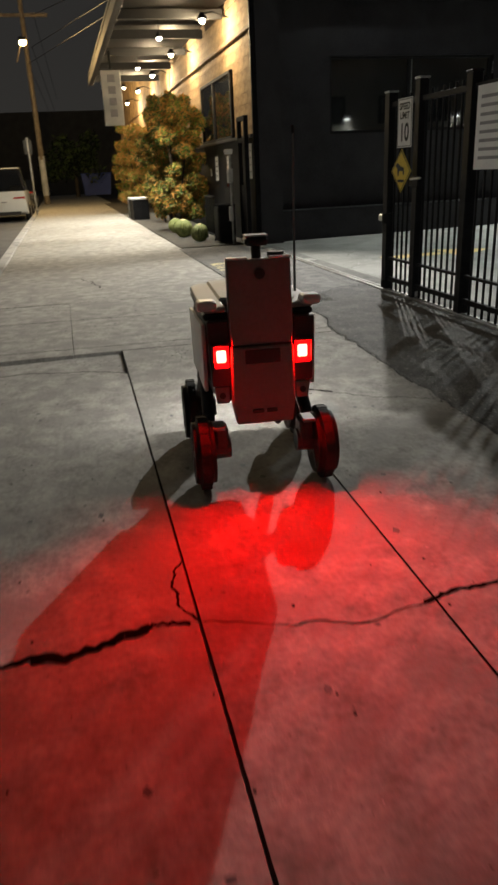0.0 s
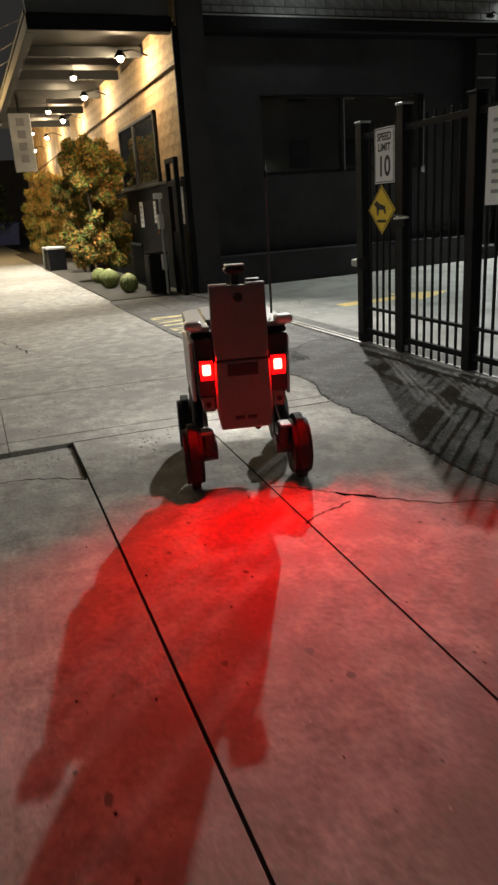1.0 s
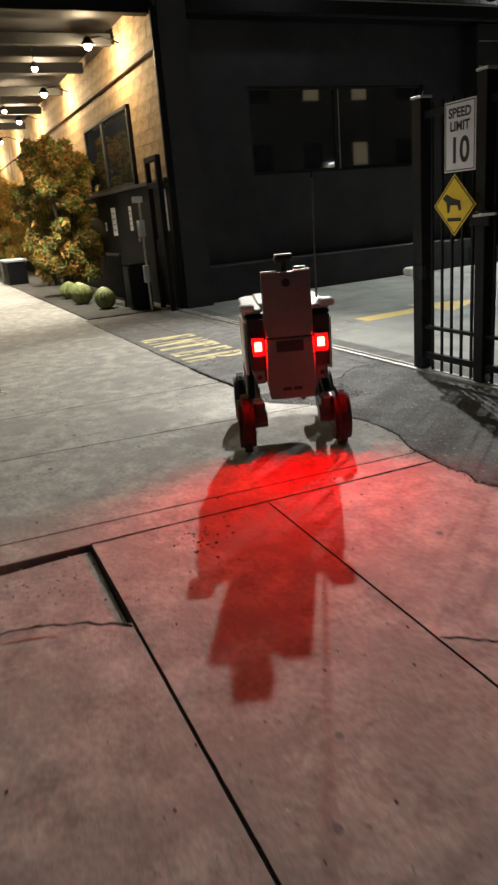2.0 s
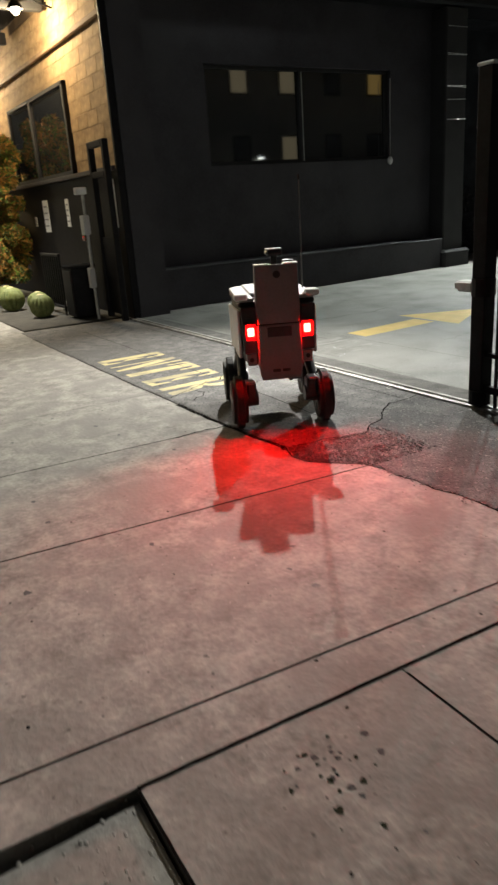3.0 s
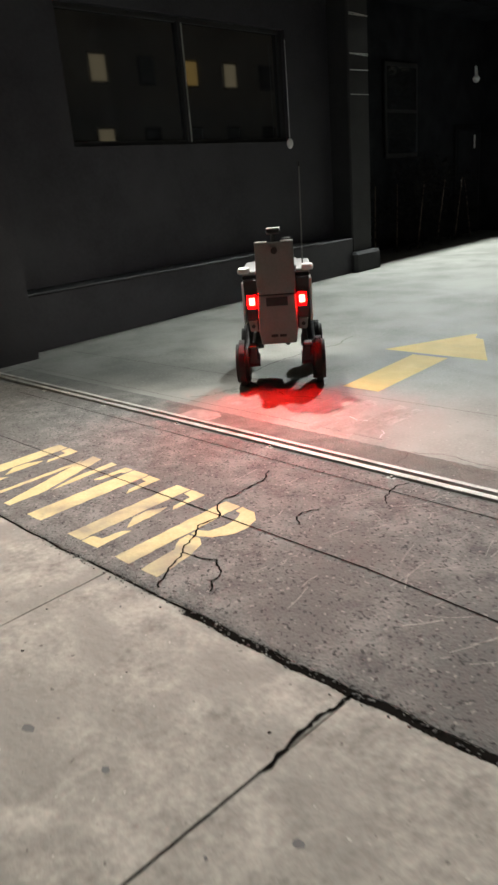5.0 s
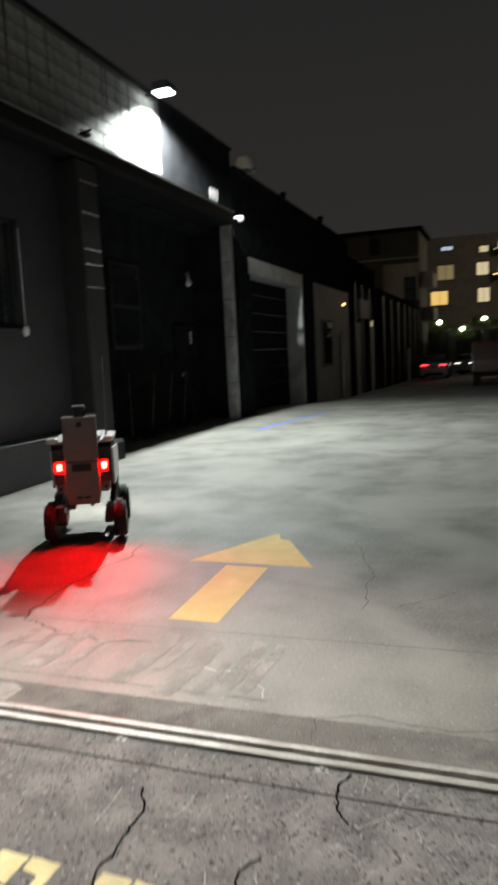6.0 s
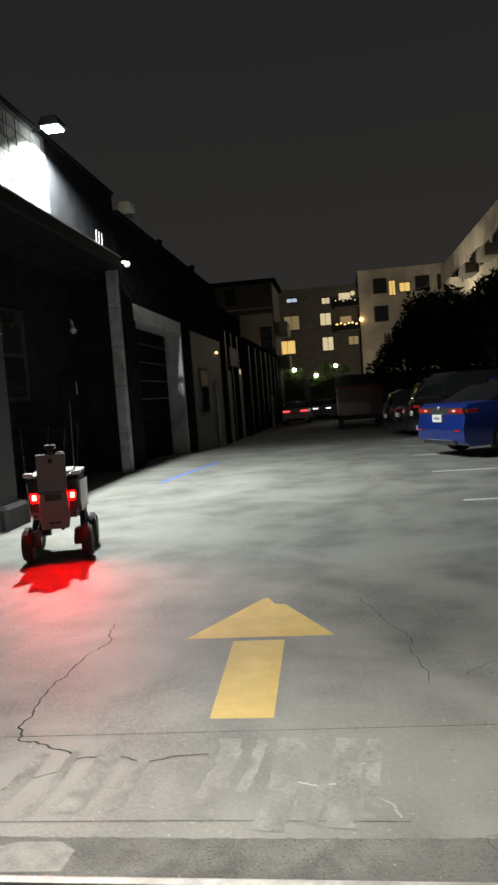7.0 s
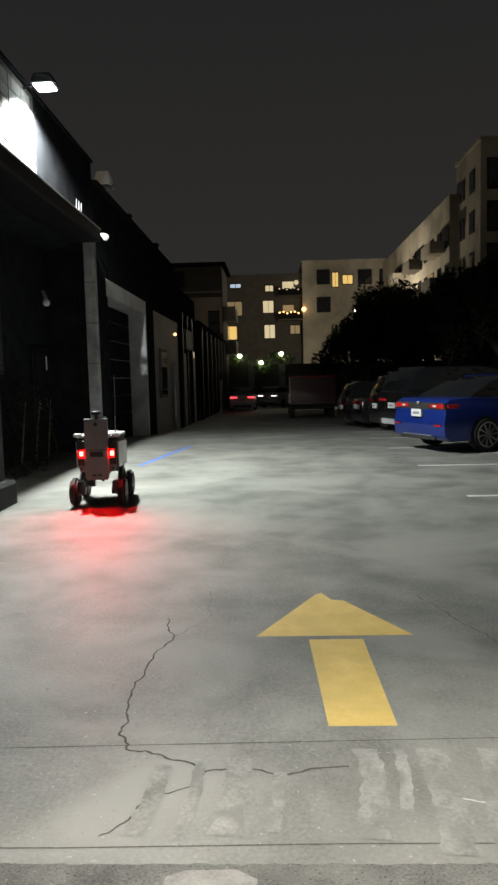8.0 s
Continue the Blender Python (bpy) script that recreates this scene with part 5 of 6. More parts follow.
car(pose(-4.24, 11.65, gz(11.6), 0, 0, 23), M_BLUECAR, "glossy blue sedan parked nose-in beside the yard")
car(pose(-3.9, 16.6, gz(16.6), 0, 0, 18), M_BLACKCAR, "black pickup-like car with a pale bumper", 4.7, 1.85, 1.7, "suv", detail=False, bumper=M_LIGHTGREY)
car(pose(-4.0, 19.0, gz(19.0), 0, 0, 6), M_BLACKCAR, "black car parked in the dark row", 4.7, 1.85, 1.7, "suv", detail=False)
car(pose(-4.2, 22.0, gz(22.0), 0, 0, 6), M_BLACKCAR, "black sedan parked in the dark row", detail=False)
car(pose(-4.4, 25.0, gz(25.0), 0, 0, 6), M_BLACKCAR, "dark car parked in the unlit row", 4.7, 1.85, 1.68, "suv", detail=False)
car(pose(-8.9, 43.0, gz(43.0), 0, 0, 90), M_WHITECAR, "pale car driving off with bright red tail lights", 4.5, 1.8, 1.45, "sedan", M_CARTAIL, False)
car(pose(-7.4, 50.0, gz(50.0), 0, 0, 60), M_WHITECAR, "pale car at the yard's far end with lit lamps", 4.5, 1.8, 1.5, "suv", M_CARHEAD, False)
car(pose(-26.2, -5.72, -0.14, 0, 0, 180), M_WHITECAR, "white compact car parked at the kerb", 4.4, 1.85, 1.95, "suv", detail=False)
car(pose(-37.5, -5.8, -0.14, 0, 0, 180), M_BLACKCAR, "dark car parked further along the kerb", 4.6, 1.8, 1.5, "sedan", detail=False)

van = empty("box_truck", pose(-5.1, 31.5, gz(31.5), 0, 0, 90), "dark red box truck parked at the row's end", "truck")
part("cargo_box", box(0.0, -1.1, 0.62, 3.8, 1.1, 2.0, 0.04), M_REDCAR, van)
part("cab", box(3.85, -1.0, 0.6, 5.3, 1.0, 1.9, 0.12, seg=2), M_REDCAR, van)
part("rear_frame", prism([(-1.08, 0.7), (1.08, 0.7), (1.08, 1.9), (-1.08, 1.9)], "x", -0.03, 0.0), M_REDCAR, van)
part("bumper", box(-0.08, -1.0, 0.45, 0.02, 1.0, 0.62, 0.02), M_IRON, van)
# white and red strips colour in the light along the box's outline
part("lit_edge", box(-0.04, 1.05, 0.75, -0.031, 1.09, 1.98), M_SIGN, van)
part("lit_edge", box(-0.04, -1.05, 1.95, -0.031, 1.05, 1.99), M_REDLENS, van)
for wx in (0.9, 4.4):
    for sy in (-0.95, 0.95):
        part("wheel", tube((wx, sy - 0.12, 0.42), (wx, sy + 0.12, 0.42), 0.42, sides=20), M_TYRE, van)

# ---- far buildings ----
FY = 104.0
far = empty("apartment_block", pose(0, FY, -1.7), "large cream and dark stucco apartment block with lit windows", "building")
part("dark_wing", box(-17.5, 0.2, 0, -2.33, 16, 18.3), M_DARKSTUCCO, far)
part("cream_wing", box(-2.33, -1.2, 0, 12.0, 16, 19.6), M_CREAM, far)
part("roof_edge", box(-2.43, -1.35, 19.6, 12.1, 16, 19.85), M_CREAM, far)


def apt_window(parent, x, z, w, h, lit, y=0.2, axis="x"):
    wdw = part("window", box(x - w / 2 - 0.12, y - 0.1, z - h / 2 - 0.12, x + w / 2 + 0.12, y + 0.05, z + h / 2 + 0.12), M_FRAME, parent)
    part("pane", box(x - w / 2, y - 0.14, z - h / 2, x - 0.04, y - 0.102, z + h / 2), lit, wdw)
    part("pane", box(x + 0.04, y - 0.14, z - h / 2, x + w / 2, y - 0.102, z + h / 2), lit, wdw)


K = 2.255     # from the plane 45 m off to this one
for px, pz, w, h, lit in ((-9.75, 4.48, 2.3, 1.9, M_LITWARM), (-7.07, 4.51, 1.5, 1.9, M_LITPALE), (-7.13, 6.12, 1.5, 1.7, M_LITPALE), (-7.04, 7.3, 1.1, 0.8, M_LITPALE),
                          (-9.25, 7.52, 1.5, 0.5, M_LITBLUE), (-9.35, 6.05, 2.2, 2.0, M_LITDIM), (-5.4, 4.6, 1.4, 1.2, M_LITDIM)):
    apt_window(far, -6.95 + (px + 6.95) * K, 1.56 + (pz - 1.56) * K + 1.7, w, h, lit)
for px, pz, w, h, lit in ((-3.55, 7.86, 1.7, 1.9, M_GLASS), (-2.79, 7.66, 0.8, 2.0, M_LITWARM), (-2.0, 7.65, 1.4, 1.2, M_LITWARM), (-3.55, 6.1, 1.8, 2.0, M_GLASS), (-0.9, 7.8, 1.8, 1.9, M_GLASS), (-0.9, 6.1, 1.8, 1.9, M_GLASS), (0.3, 7.8, 1.0, 1.9, M_GLASS)):
    apt_window(far, -6.95 + (px + 6.95) * K, 1.56 + (pz - 1.56) * K + 1.7, w, h, lit, -1.2)
for i, (bz, lit) in enumerate(((11.6, M_LITDIM), (15.0, M_LITPALE))):
    bal = part("balcony", box(-5.9, -1.4, bz - 0.2, -2.35, 0.2, bz), M_DARKSTUCCO, far)
    part("railing", box(-5.9, -1.42, bz, -2.35, -1.36, bz + 1.0), M_IRON, bal)
    part("balcony_door", box(-5.2, 0.05, bz, -3.6, 0.19, bz + 2.1), lit, bal)
    for j in range(6):
        part("string_bulb", ball((-5.7 + 0.55 * j, -1.5, bz + 0.9 + 0.12 * math.sin(j * 2.2)), 0.11, (1, 1, 1), 8, 6), M_STRING if i == 0 else M_LITPALE, bal)
part("balcony_lamp", ball((-3.2, -0.4, 16.9), 0.35, (1, 1, 1), 10, 8), M_LITPALE, far, "round lit balcony lamp")
part("porch_lamp", ball((-2.2, -1.5, 12.9), 0.3, (1, 1, 1), 10, 8), M_STRING, far, "amber wall lamp")

side = empty("side_apartments", pose(13.5, 0, -1.7), "long cream apartment building beside the yard", "building")
part("wall", box(0.0, -4, 0, 12, 49.9, 20.5), M_CREAM, side)
part("stepped_wall", box(-3.6, 56.6, 0, 12, 64.0, 21.5), M_CREAM, side)
part("end_wall", box(-4.2, 64.1, 0, 12, 102.7, 19.2), M_CREAM, side)
part("parapet", box(-3.75, 56.45, 21.5, 12, 64.1, 21.75, 0.02), M_CREAM, side)
lit_pick = {(17, 2): M_LITPALE, (20, 2): M_LITPALE, (20, 1): M_LITPALE, (26, 2): M_LITWARM, (29, 2): M_LITPALE, (35, 3): M_LITDIM}
for yy in range(2, 101, 3):
    for fl in range(1, 6):
        if 49 < yy < 57 or (yy > 63 and fl == 5):
            continue
        xx = 0.0 if yy < 50 else (-3.6 if yy < 64 else -4.2)
        lit = lit_pick.get((yy, fl), M_GLASS)
        hw, z0, z1 = (0.55, fl * 3.3 + 1.75, fl * 3.3 + 3.1) if yy < 50 else (0.75, fl * 3.3 + 1.5, fl * 3.3 + 3.3)
        wdw = part("window", box(xx - 0.06, yy - hw, z0, xx + 0.05, yy + hw, z1), M_FRAME, side)
        part("pane", box(xx - 0.08, yy - hw + 0.1, z0 + 0.1, xx - 0.061, yy + hw - 0.1, z1 - 0.1), lit, wdw)
for yy in (66, 76, 86):
    for fl in range(2, 5):
        part("balcony", box(-5.6, yy - 0.2, fl * 3.3 + 1.1, -4.21, yy + 3.8, fl * 3.3 + 2.2, 0.02), M_DARKSTUCCO if (fl + yy // 10) % 2 else M_CREAM, side)
# the end of the near wing that faces the yard: tall windows and dark balconies
for fl in range(2, 6):
    wdw = part("window", box(-3.1, 56.5, fl * 3.3 + 1.2, -2.2, 56.62, fl * 3.3 + 3.6), M_FRAME, side)
    part("pane", box(-3.0, 56.47, fl * 3.3 + 1.3, -2.3, 56.499, fl * 3.3 + 3.5), M_GLASS, wdw)
    part("balcony", box(-1.6, 55.2, fl * 3.3 + 0.8, 2.6, 56.59, fl * 3.3 + 2.1, 0.02), M_DARKSTUCCO, side)
    wdw = part("window", box(-1.2, 56.5, fl * 3.3 + 2.15, 1.6, 56.62, fl * 3.3 + 3.5), M_FRAME, side)
    part("pane", box(-1.1, 56.47, fl * 3.3 + 2.2, 1.5, 56.499, fl * 3.3 + 3.4), M_GLASS, wdw)
for yy in (11.6, 18.0):
    wl_ = part("wall_lamp", box(-0.4, yy - 0.15, 5.3, -0.01, yy + 0.15, 5.45, 0.01), M_IRON, side)
    part("lens", box(-0.36, yy - 0.1, 5.27, -0.1, yy + 0.1, 5.298), M_COOLBULB, wl_)

left_far = empty("corner_house", pose(-10.6, 52, -0.8), "dark three-storey house with a pale lit gable", "building")
part("wall", box(-6.5, 0, 0, 0, 6, 10.7), M_DARKSTUCCO, left_far)
# cream colour puts the lit part of the house wall into a panel
part("lit_panel", box(-2.6, -0.06, 5.7, -0.05, -0.001, 8.4), M_CREAM, left_far, "cream panel for the lit part of the gable")
part("roof", box(-6.8, -0.4, 10.7, 0.3, 6.2, 10.95), M_DARKGREY, left_far)
part("roof_ledge", box(-5.5, -0.12, 8.75, -0.05, -0.002, 8.85), M_LIGHTGREY, left_far)
gw = part("window", box(-1.1, -0.14, 5.6, -0.25, -0.062, 7.4), M_FRAME, left_far)
part("pane", box(-1.02, -0.16, 5.7, -0.33, -0.142, 6.45), M_GLASS, gw)
part("pane", box(-1.02, -0.16, 6.55, -0.33, -0.142, 7.3), M_GLASS, gw)
for wz in (1.2, 9.2):
    part("window", box(-3.6, -0.08, wz, -2.8, -0.002, wz + 1.2), M_FRAME, left_far)
for bz in (4.2, 6.8):
    part("side_balcony", box(0.0, 1.0, bz, 0.9, 4.5, bz + 1.0, 0.02), M_CREAM, left_far)

# garden wall with lamps at the end of the yard
garden = solid("garden_wall", box(-14, 58.8, -1.3, 12, 59.2, 2.6), M_DARKSTUCCO, None, "dark wall with climbing plants at the yard's end", "wall", kind="structure")
for gx, gy, gz0 in ((-9.7, 58.2, 3.35), (-6.2, 58.2, 3.45), (-7.9, 58.4, 2.75)):
    e = empty("garden_lamp", pose(gx, gy, gz0), "bright pale garden lamp over the wall", "lamp", "garden lamps")
    part("bulb", ball((0, 0, 0), 0.16, (1, 1, 1), 12, 8), M_GARDENBULB, e)
    part("stalk", tube((0, 0.1, -0.2), (0, 0.6, -0.9), 0.03, sides=6), M_IRON, e)
    part("climber_leaves", None, None, e, mesh=leaf_mesh("climber_leaves", [(rnd.uniform(-1.1, 1.1), rnd.uniform(-0.1, 0.5), rnd.uniform(-0.7, 0.05), 0.32) for _ in range(14)], 1100, 0.055, (M_LIMELEAF, M_LEAF), int(gx * -10)))
for px in (-9.0, -6.4):
    part("pier", box(px, 58.4, -1.3, px + 0.5, 58.8, 2.6), M_CONC, garden)


def tree(x, y, height, spread, seed, mats, label, count):
    e = empty("tree", pose(x, y, gz(y) - 0.1), label, "tree", "trees beside the yard")
    r = random.Random(seed)
    part("trunk", tube((0, 0, 0), (0.1, 0.05, height * 0.5), 0.22, 0.13, 10), M_BARK, e)
    blobs = []
    for i in range(9):
        a = i * 2.4 + r.random()
        top = (math.cos(a) * spread * r.uniform(0.4, 0.85), math.sin(a) * spread * r.uniform(0.4, 0.85), height * r.uniform(0.5, 0.92))
        part("limb", tube((0.05, 0.03, height * r.uniform(0.25, 0.48)), top, 0.09, 0.03, 7), M_BARK, e)
        for k in range(5):
            blobs.append((top[0] + r.uniform(-0.9, 0.9), top[1] + r.uniform(-0.9, 0.9), top[2] + r.uniform(-0.9, 0.8), r.uniform(0.45, 0.95)))
    part("crown", None, None, e, mesh=leaf_mesh("crown", blobs, count, 0.11, mats, seed))


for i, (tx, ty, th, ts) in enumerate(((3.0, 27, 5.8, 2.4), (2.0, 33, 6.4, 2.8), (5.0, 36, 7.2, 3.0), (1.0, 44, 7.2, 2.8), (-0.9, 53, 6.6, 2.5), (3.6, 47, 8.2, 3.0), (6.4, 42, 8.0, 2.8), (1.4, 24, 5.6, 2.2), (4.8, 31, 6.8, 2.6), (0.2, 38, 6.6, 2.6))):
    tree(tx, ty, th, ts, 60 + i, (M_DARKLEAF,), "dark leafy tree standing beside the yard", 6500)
back_fence = solid("back_fence", box(1.2, 3.0, -0.2, 1.35, 58, 2.1), M_DARKGREY, None, "dark board fence behind the parked cars", "fence", kind="structure")

# ---- street end ----
spole = empty("utility_pole", pose(-40.5, -4.4, -0.05), "weathered wooden utility pole with cables", "utility pole")
part("pole", tube((0, 0, 0), (0.1, 0, 11), 0.16, 0.11, 12), M_POLE, spole)
part("crossarm", box(-0.06, -1.3, 9.4, 0.06, 1.3, 9.55), M_POLE, spole)
part("guard", tube((0, 0, 0.5), (0, 0, 2.6), 0.18, 0.17, 12), M_LIGHTGREY, spole)
for k, zz in enumerate((7.2, 8.0, 9.5)):
    part("cable", tube((0, 0.3 * k, zz), (20, 3.5 + 0.3 * k, 6.2 + 0.5 * k), 0.014, sides=5), M_IRON, spole)
    part("cable", tube((0, 0.3 * k, zz), (-40, 1.0 + 0.3 * k, zz - 0.4), 0.014, sides=5), M_IRON, spole)
street = empty("street_lamp", pose(-30.0, -5.0, 0.0), "amber street lamp glowing on a tall arm", "street lamp")
part("arm", tube((-4.0, 0.25, 6.4), (-0.1, 0.7, 6.75), 0.035, sides=8), M_POLE, street)
part("head", box(-0.3, 0.55, 6.62, 0.25, 0.85, 6.74, 0.03), M_DARKGREY, street)
part("bulb", ball((0, 0.7, 6.56), 0.15, (1.3, 1, 0.8), 14, 10), M_SODIUM, street)
signpost = empty("street_sign", pose(-27.5, -4.6, 0.0), "thin steel street sign post", "sign post")
part("post", tube((0, 0, 0), (0, 0, 2.9), 0.035, sides=8), M_LIGHTGREY, signpost)
part("plate", box(-0.02, -0.15, 2.3, 0.02, 0.15, 2.8, 0.005), M_MIDGREY, signpost)
dump = empty("dumpster", pose(-52, -1.0, 0.0), "blue plastic rubbish container", "dumpster")
part("bin", prism([(-0.9, 0.1), (0.9, 0.1), (1.05, 1.5), (-1.05, 1.5)], "x", -0.6, 0.6), M_BLUEBIN, dump)
part("lid", box(-0.66, -1.1, 1.5, 0.66, 1.1, 1.58, 0.02), M_BLUEBIN, dump)
street_shrub = empty("street_tree", pose(-52, -2.4, 0), "dim leafy tree at the street's end", "tree")
part("trunk", tube((0, 0, 0), (0, 0, 2.5), 0.15, 0.1, 8), M_BARK, street_shrub)
part("crown", None, None, street_shrub, mesh=leaf_mesh("crown", [(rnd.uniform(-1.5, 1.5), rnd.uniform(-1.8, 1.8), rnd.uniform(1.6, 3.8), 0.8) for _ in range(18)], 3000, 0.1, (M_LEAF, M_DARKLEAF), 91))
across = solid("building_across", box(-120, -24, -0.3, 60, -17, 7.5), M_DARKSTUCCO, None, "plain dark building across the street", "building", kind="structure")
# unseen post and bulb, added to carry the far fill light
flamp = empty("far_fill_lamp", pose(2.5, 80.6, gz(80)), "tall unseen lamp added behind the far trees", "street lamp")
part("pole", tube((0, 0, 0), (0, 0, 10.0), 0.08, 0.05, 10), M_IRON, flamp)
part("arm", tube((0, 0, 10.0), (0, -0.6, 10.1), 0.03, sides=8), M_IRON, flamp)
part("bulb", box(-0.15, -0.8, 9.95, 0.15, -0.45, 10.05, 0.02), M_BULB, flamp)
# post and bulb made up for the kerb fill, out of view
klamp = empty("kerb_fill_lamp", pose(-22.0, -10.2, -0.14), "tall unseen lamp added across the street", "street lamp")
part("pole", tube((0, 0, 0), (0, 0, 7.3), 0.08, 0.05, 10), M_IRON, klamp)
part("arm", tube((0, 0, 7.3), (0, 0.7, 7.35), 0.03, sides=8), M_IRON, klamp)
part("bulb", box(-0.15, 0.5, 7.24, 0.15, 0.9, 7.32, 0.02), M_BULB, klamp)
end_block = solid("building_street_end", box(-120, -14, -0.3, -95, 6, 9), M_DARKSTUCCO, None, "plain dark building at the street's end", "building", kind="structure")
end_trees = solid("backdrop_fence", box(-94, -4.5, -0.3, -70, 0.5, 2.6), M_DARKSTUCCO, None, "dark far fence closing the sidewalk", "fence", kind="structure")


# ---- delivery robot ----
robot = empty("delivery_robot", Matrix.Diagonal((1.035, 1.035, 1.035, 1)), "grey four-wheeled delivery robot with glowing red tail lights", "robot")
# the hull tapers towards the bottom; +y is ahead, the origin lies between the rear wheels
hull = bmesh.new()
sections = ((-0.02, 0.19, 0.40, 0.225, 0.76), (0.30, 0.20, 0.36, 0.235, 0.78), (0.62, 0.18, 0.36, 0.225, 0.76), (0.74, 0.13, 0.42, 0.18, 0.70))
rings = [[hull.verts.new(p) for p in ((-wb, y, zb), (wb, y, zb), (wt, y, (zb + zt) / 2), (wt, y, zt), (-wt, y, zt), (-wt, y, (zb + zt) / 2))] for y, wb, zb, wt, zt in sections]
for a, b in zip(rings, rings[1:]):
    for i in range(6):
        hull.faces.new((a[i], a[(i + 1) % 6], b[(i + 1) % 6], b[i]))
hull.faces.new(rings[0][::-1])
hull.faces.new(rings[-1])
bmesh.ops.recalc_face_normals(hull, faces=hull.faces)
bmesh.ops.bevel(hull, geom=hull.edges[:], offset=0.022, segments=2, affect="EDGES", profile=0.5)
part("body", hull, M_ROBOTDARK, robot, "black tapered body shell", smooth=True)
part("side_panel", prism([(0.02, 0.44), (0.6, 0.42), (0.66, 0.70), (0.0, 0.74)], "x", -0.246, -0.228, bevel=0.006), M_ROBOTWHITE, robot, "pale side panel")
part("side_panel", prism([(0.02, 0.44), (0.6, 0.42), (0.66, 0.70), (0.0, 0.74)], "x", 0.228, 0.246, bevel=0.006), M_ROBOTWHITE, robot, "pale side panel")
lid = bmesh.new()
for sgn in (-1, 1):
    own = prism([(sgn * 0.14, -0.02), (sgn * 0.232, -0.02), (sgn * 0.244, 0.1), (sgn * 0.24, 0.6), (sgn * 0.19, 0.68), (sgn * 0.14, 0.68)], "z", 0.787, 0.812, bevel=0.008)
    for v in own.verts:
        v.co.z += 0.10 * max(0.0, abs(v.co.x) - 0.22)
    join(own, lid)
box(-0.15, 0.14, 0.79, 0.15, 0.68, 0.822, 0.01, lid)
part("lid", lid, M_ROBOTLID, robot, "pale grey overhanging lid")
for sgn in (-1, 1):
    part("corner_pod", box(sgn * 0.220 - 0.042, -0.055, 0.800, sgn * 0.220 + 0.042, 0.04, 0.842, 0.016, seg=2), M_ROBOTWHITE, robot, "white rounded corner pod")
part("lid_rim", box(-0.236, 0.0, 0.755, 0.236, 0.64, 0.784, 0.008), M_ROBOTDARK, robot)
mast = prism([(-0.128, 0.655), (0.128, 0.655), (0.135, 0.72), (0.132, 1.0), (-0.132, 1.0), (-0.135, 0.72)], "y", -0.075, -0.03, bevel=0.006)
for v in mast.verts:
    v.co.y += 0.06 * max(0.0, v.co.z - 0.65)
panel = part("rear_panel", mast, M_ROBOT, robot, "tall flat grey rear panel")
lower = prism([(-0.122, 0.31), (0.122, 0.31), (0.137, 0.40), (0.134, 0.648), (-0.134, 0.648), (-0.137, 0.40)], "y", -0.082, -0.03, bevel=0.008)
for v in lower.verts:
    v.co.y -= 0.05 * max(0.0, 0.45 - v.co.z) - 0.03 * max(0.0, v.co.z - 0.6)
part("lower_panel", lower, M_ROBOT, robot, "tapered grey lower rear cover")
part("panel_crease", box(-0.126, -0.078, 0.648, 0.126, -0.06, 0.655, 0.002), M_ROBOTDARK, robot, "dark seam between the rear covers")
part("panel_lens", tube((0, -0.075, 0.945), (0, -0.055, 0.945), 0.022, sides=16), M_ROBOTDARK, panel, "round black camera lens")
part("panel_band", box(-0.075, -0.0855, 0.575, 0.075, -0.078, 0.635, 0.003), M_ROBOTDARK, panel, "dark recessed band")
for sx in (-0.03, 0.03):
    part("panel_slot", box(sx - 0.024, -0.092, 0.358, sx + 0.024, -0.080, 0.376, 0.003), M_ROBOTDARK, panel)
# white strips paint in the floodlight's reflection on the panel's top edge
part("panel_glint", box(-0.132, -0.06, 1.001, -0.045, -0.02, 1.009, 0.002), M_ROBOTWHITE, panel, "thin white strip for light on the top edge")
part("panel_glint", box(0.045, -0.06, 1.001, 0.132, -0.02, 1.009, 0.002), M_ROBOTWHITE, panel, "thin white strip for light on the top edge")
part("mast_column", box(-0.12, -0.02, 0.80, 0.12, 0.10, 0.985, 0.02), M_ROBOTDARK, robot)
sensor = part("sensor_head", box(-0.05, -0.045, 1.05, 0.05, 0.06, 1.085, 0.012), M_ROBOTDARK, robot, "small black sensor head")
part("sensor_neck", tube((0, 0, 0.98), (0, 0, 1.05), 0.02, sides=10), M_ROBOTDARK, sensor)
part("sensor_cap", box(-0.045, -0.04, 1.086, 0.045, 0.05, 1.092), M_LIGHTGREY, sensor)
part("gps_puck", tube((0.085, 0.02, 0.985), (0.085, 0.02, 1.02), 0.035, sides=14), M_ROBOTDARK, robot)
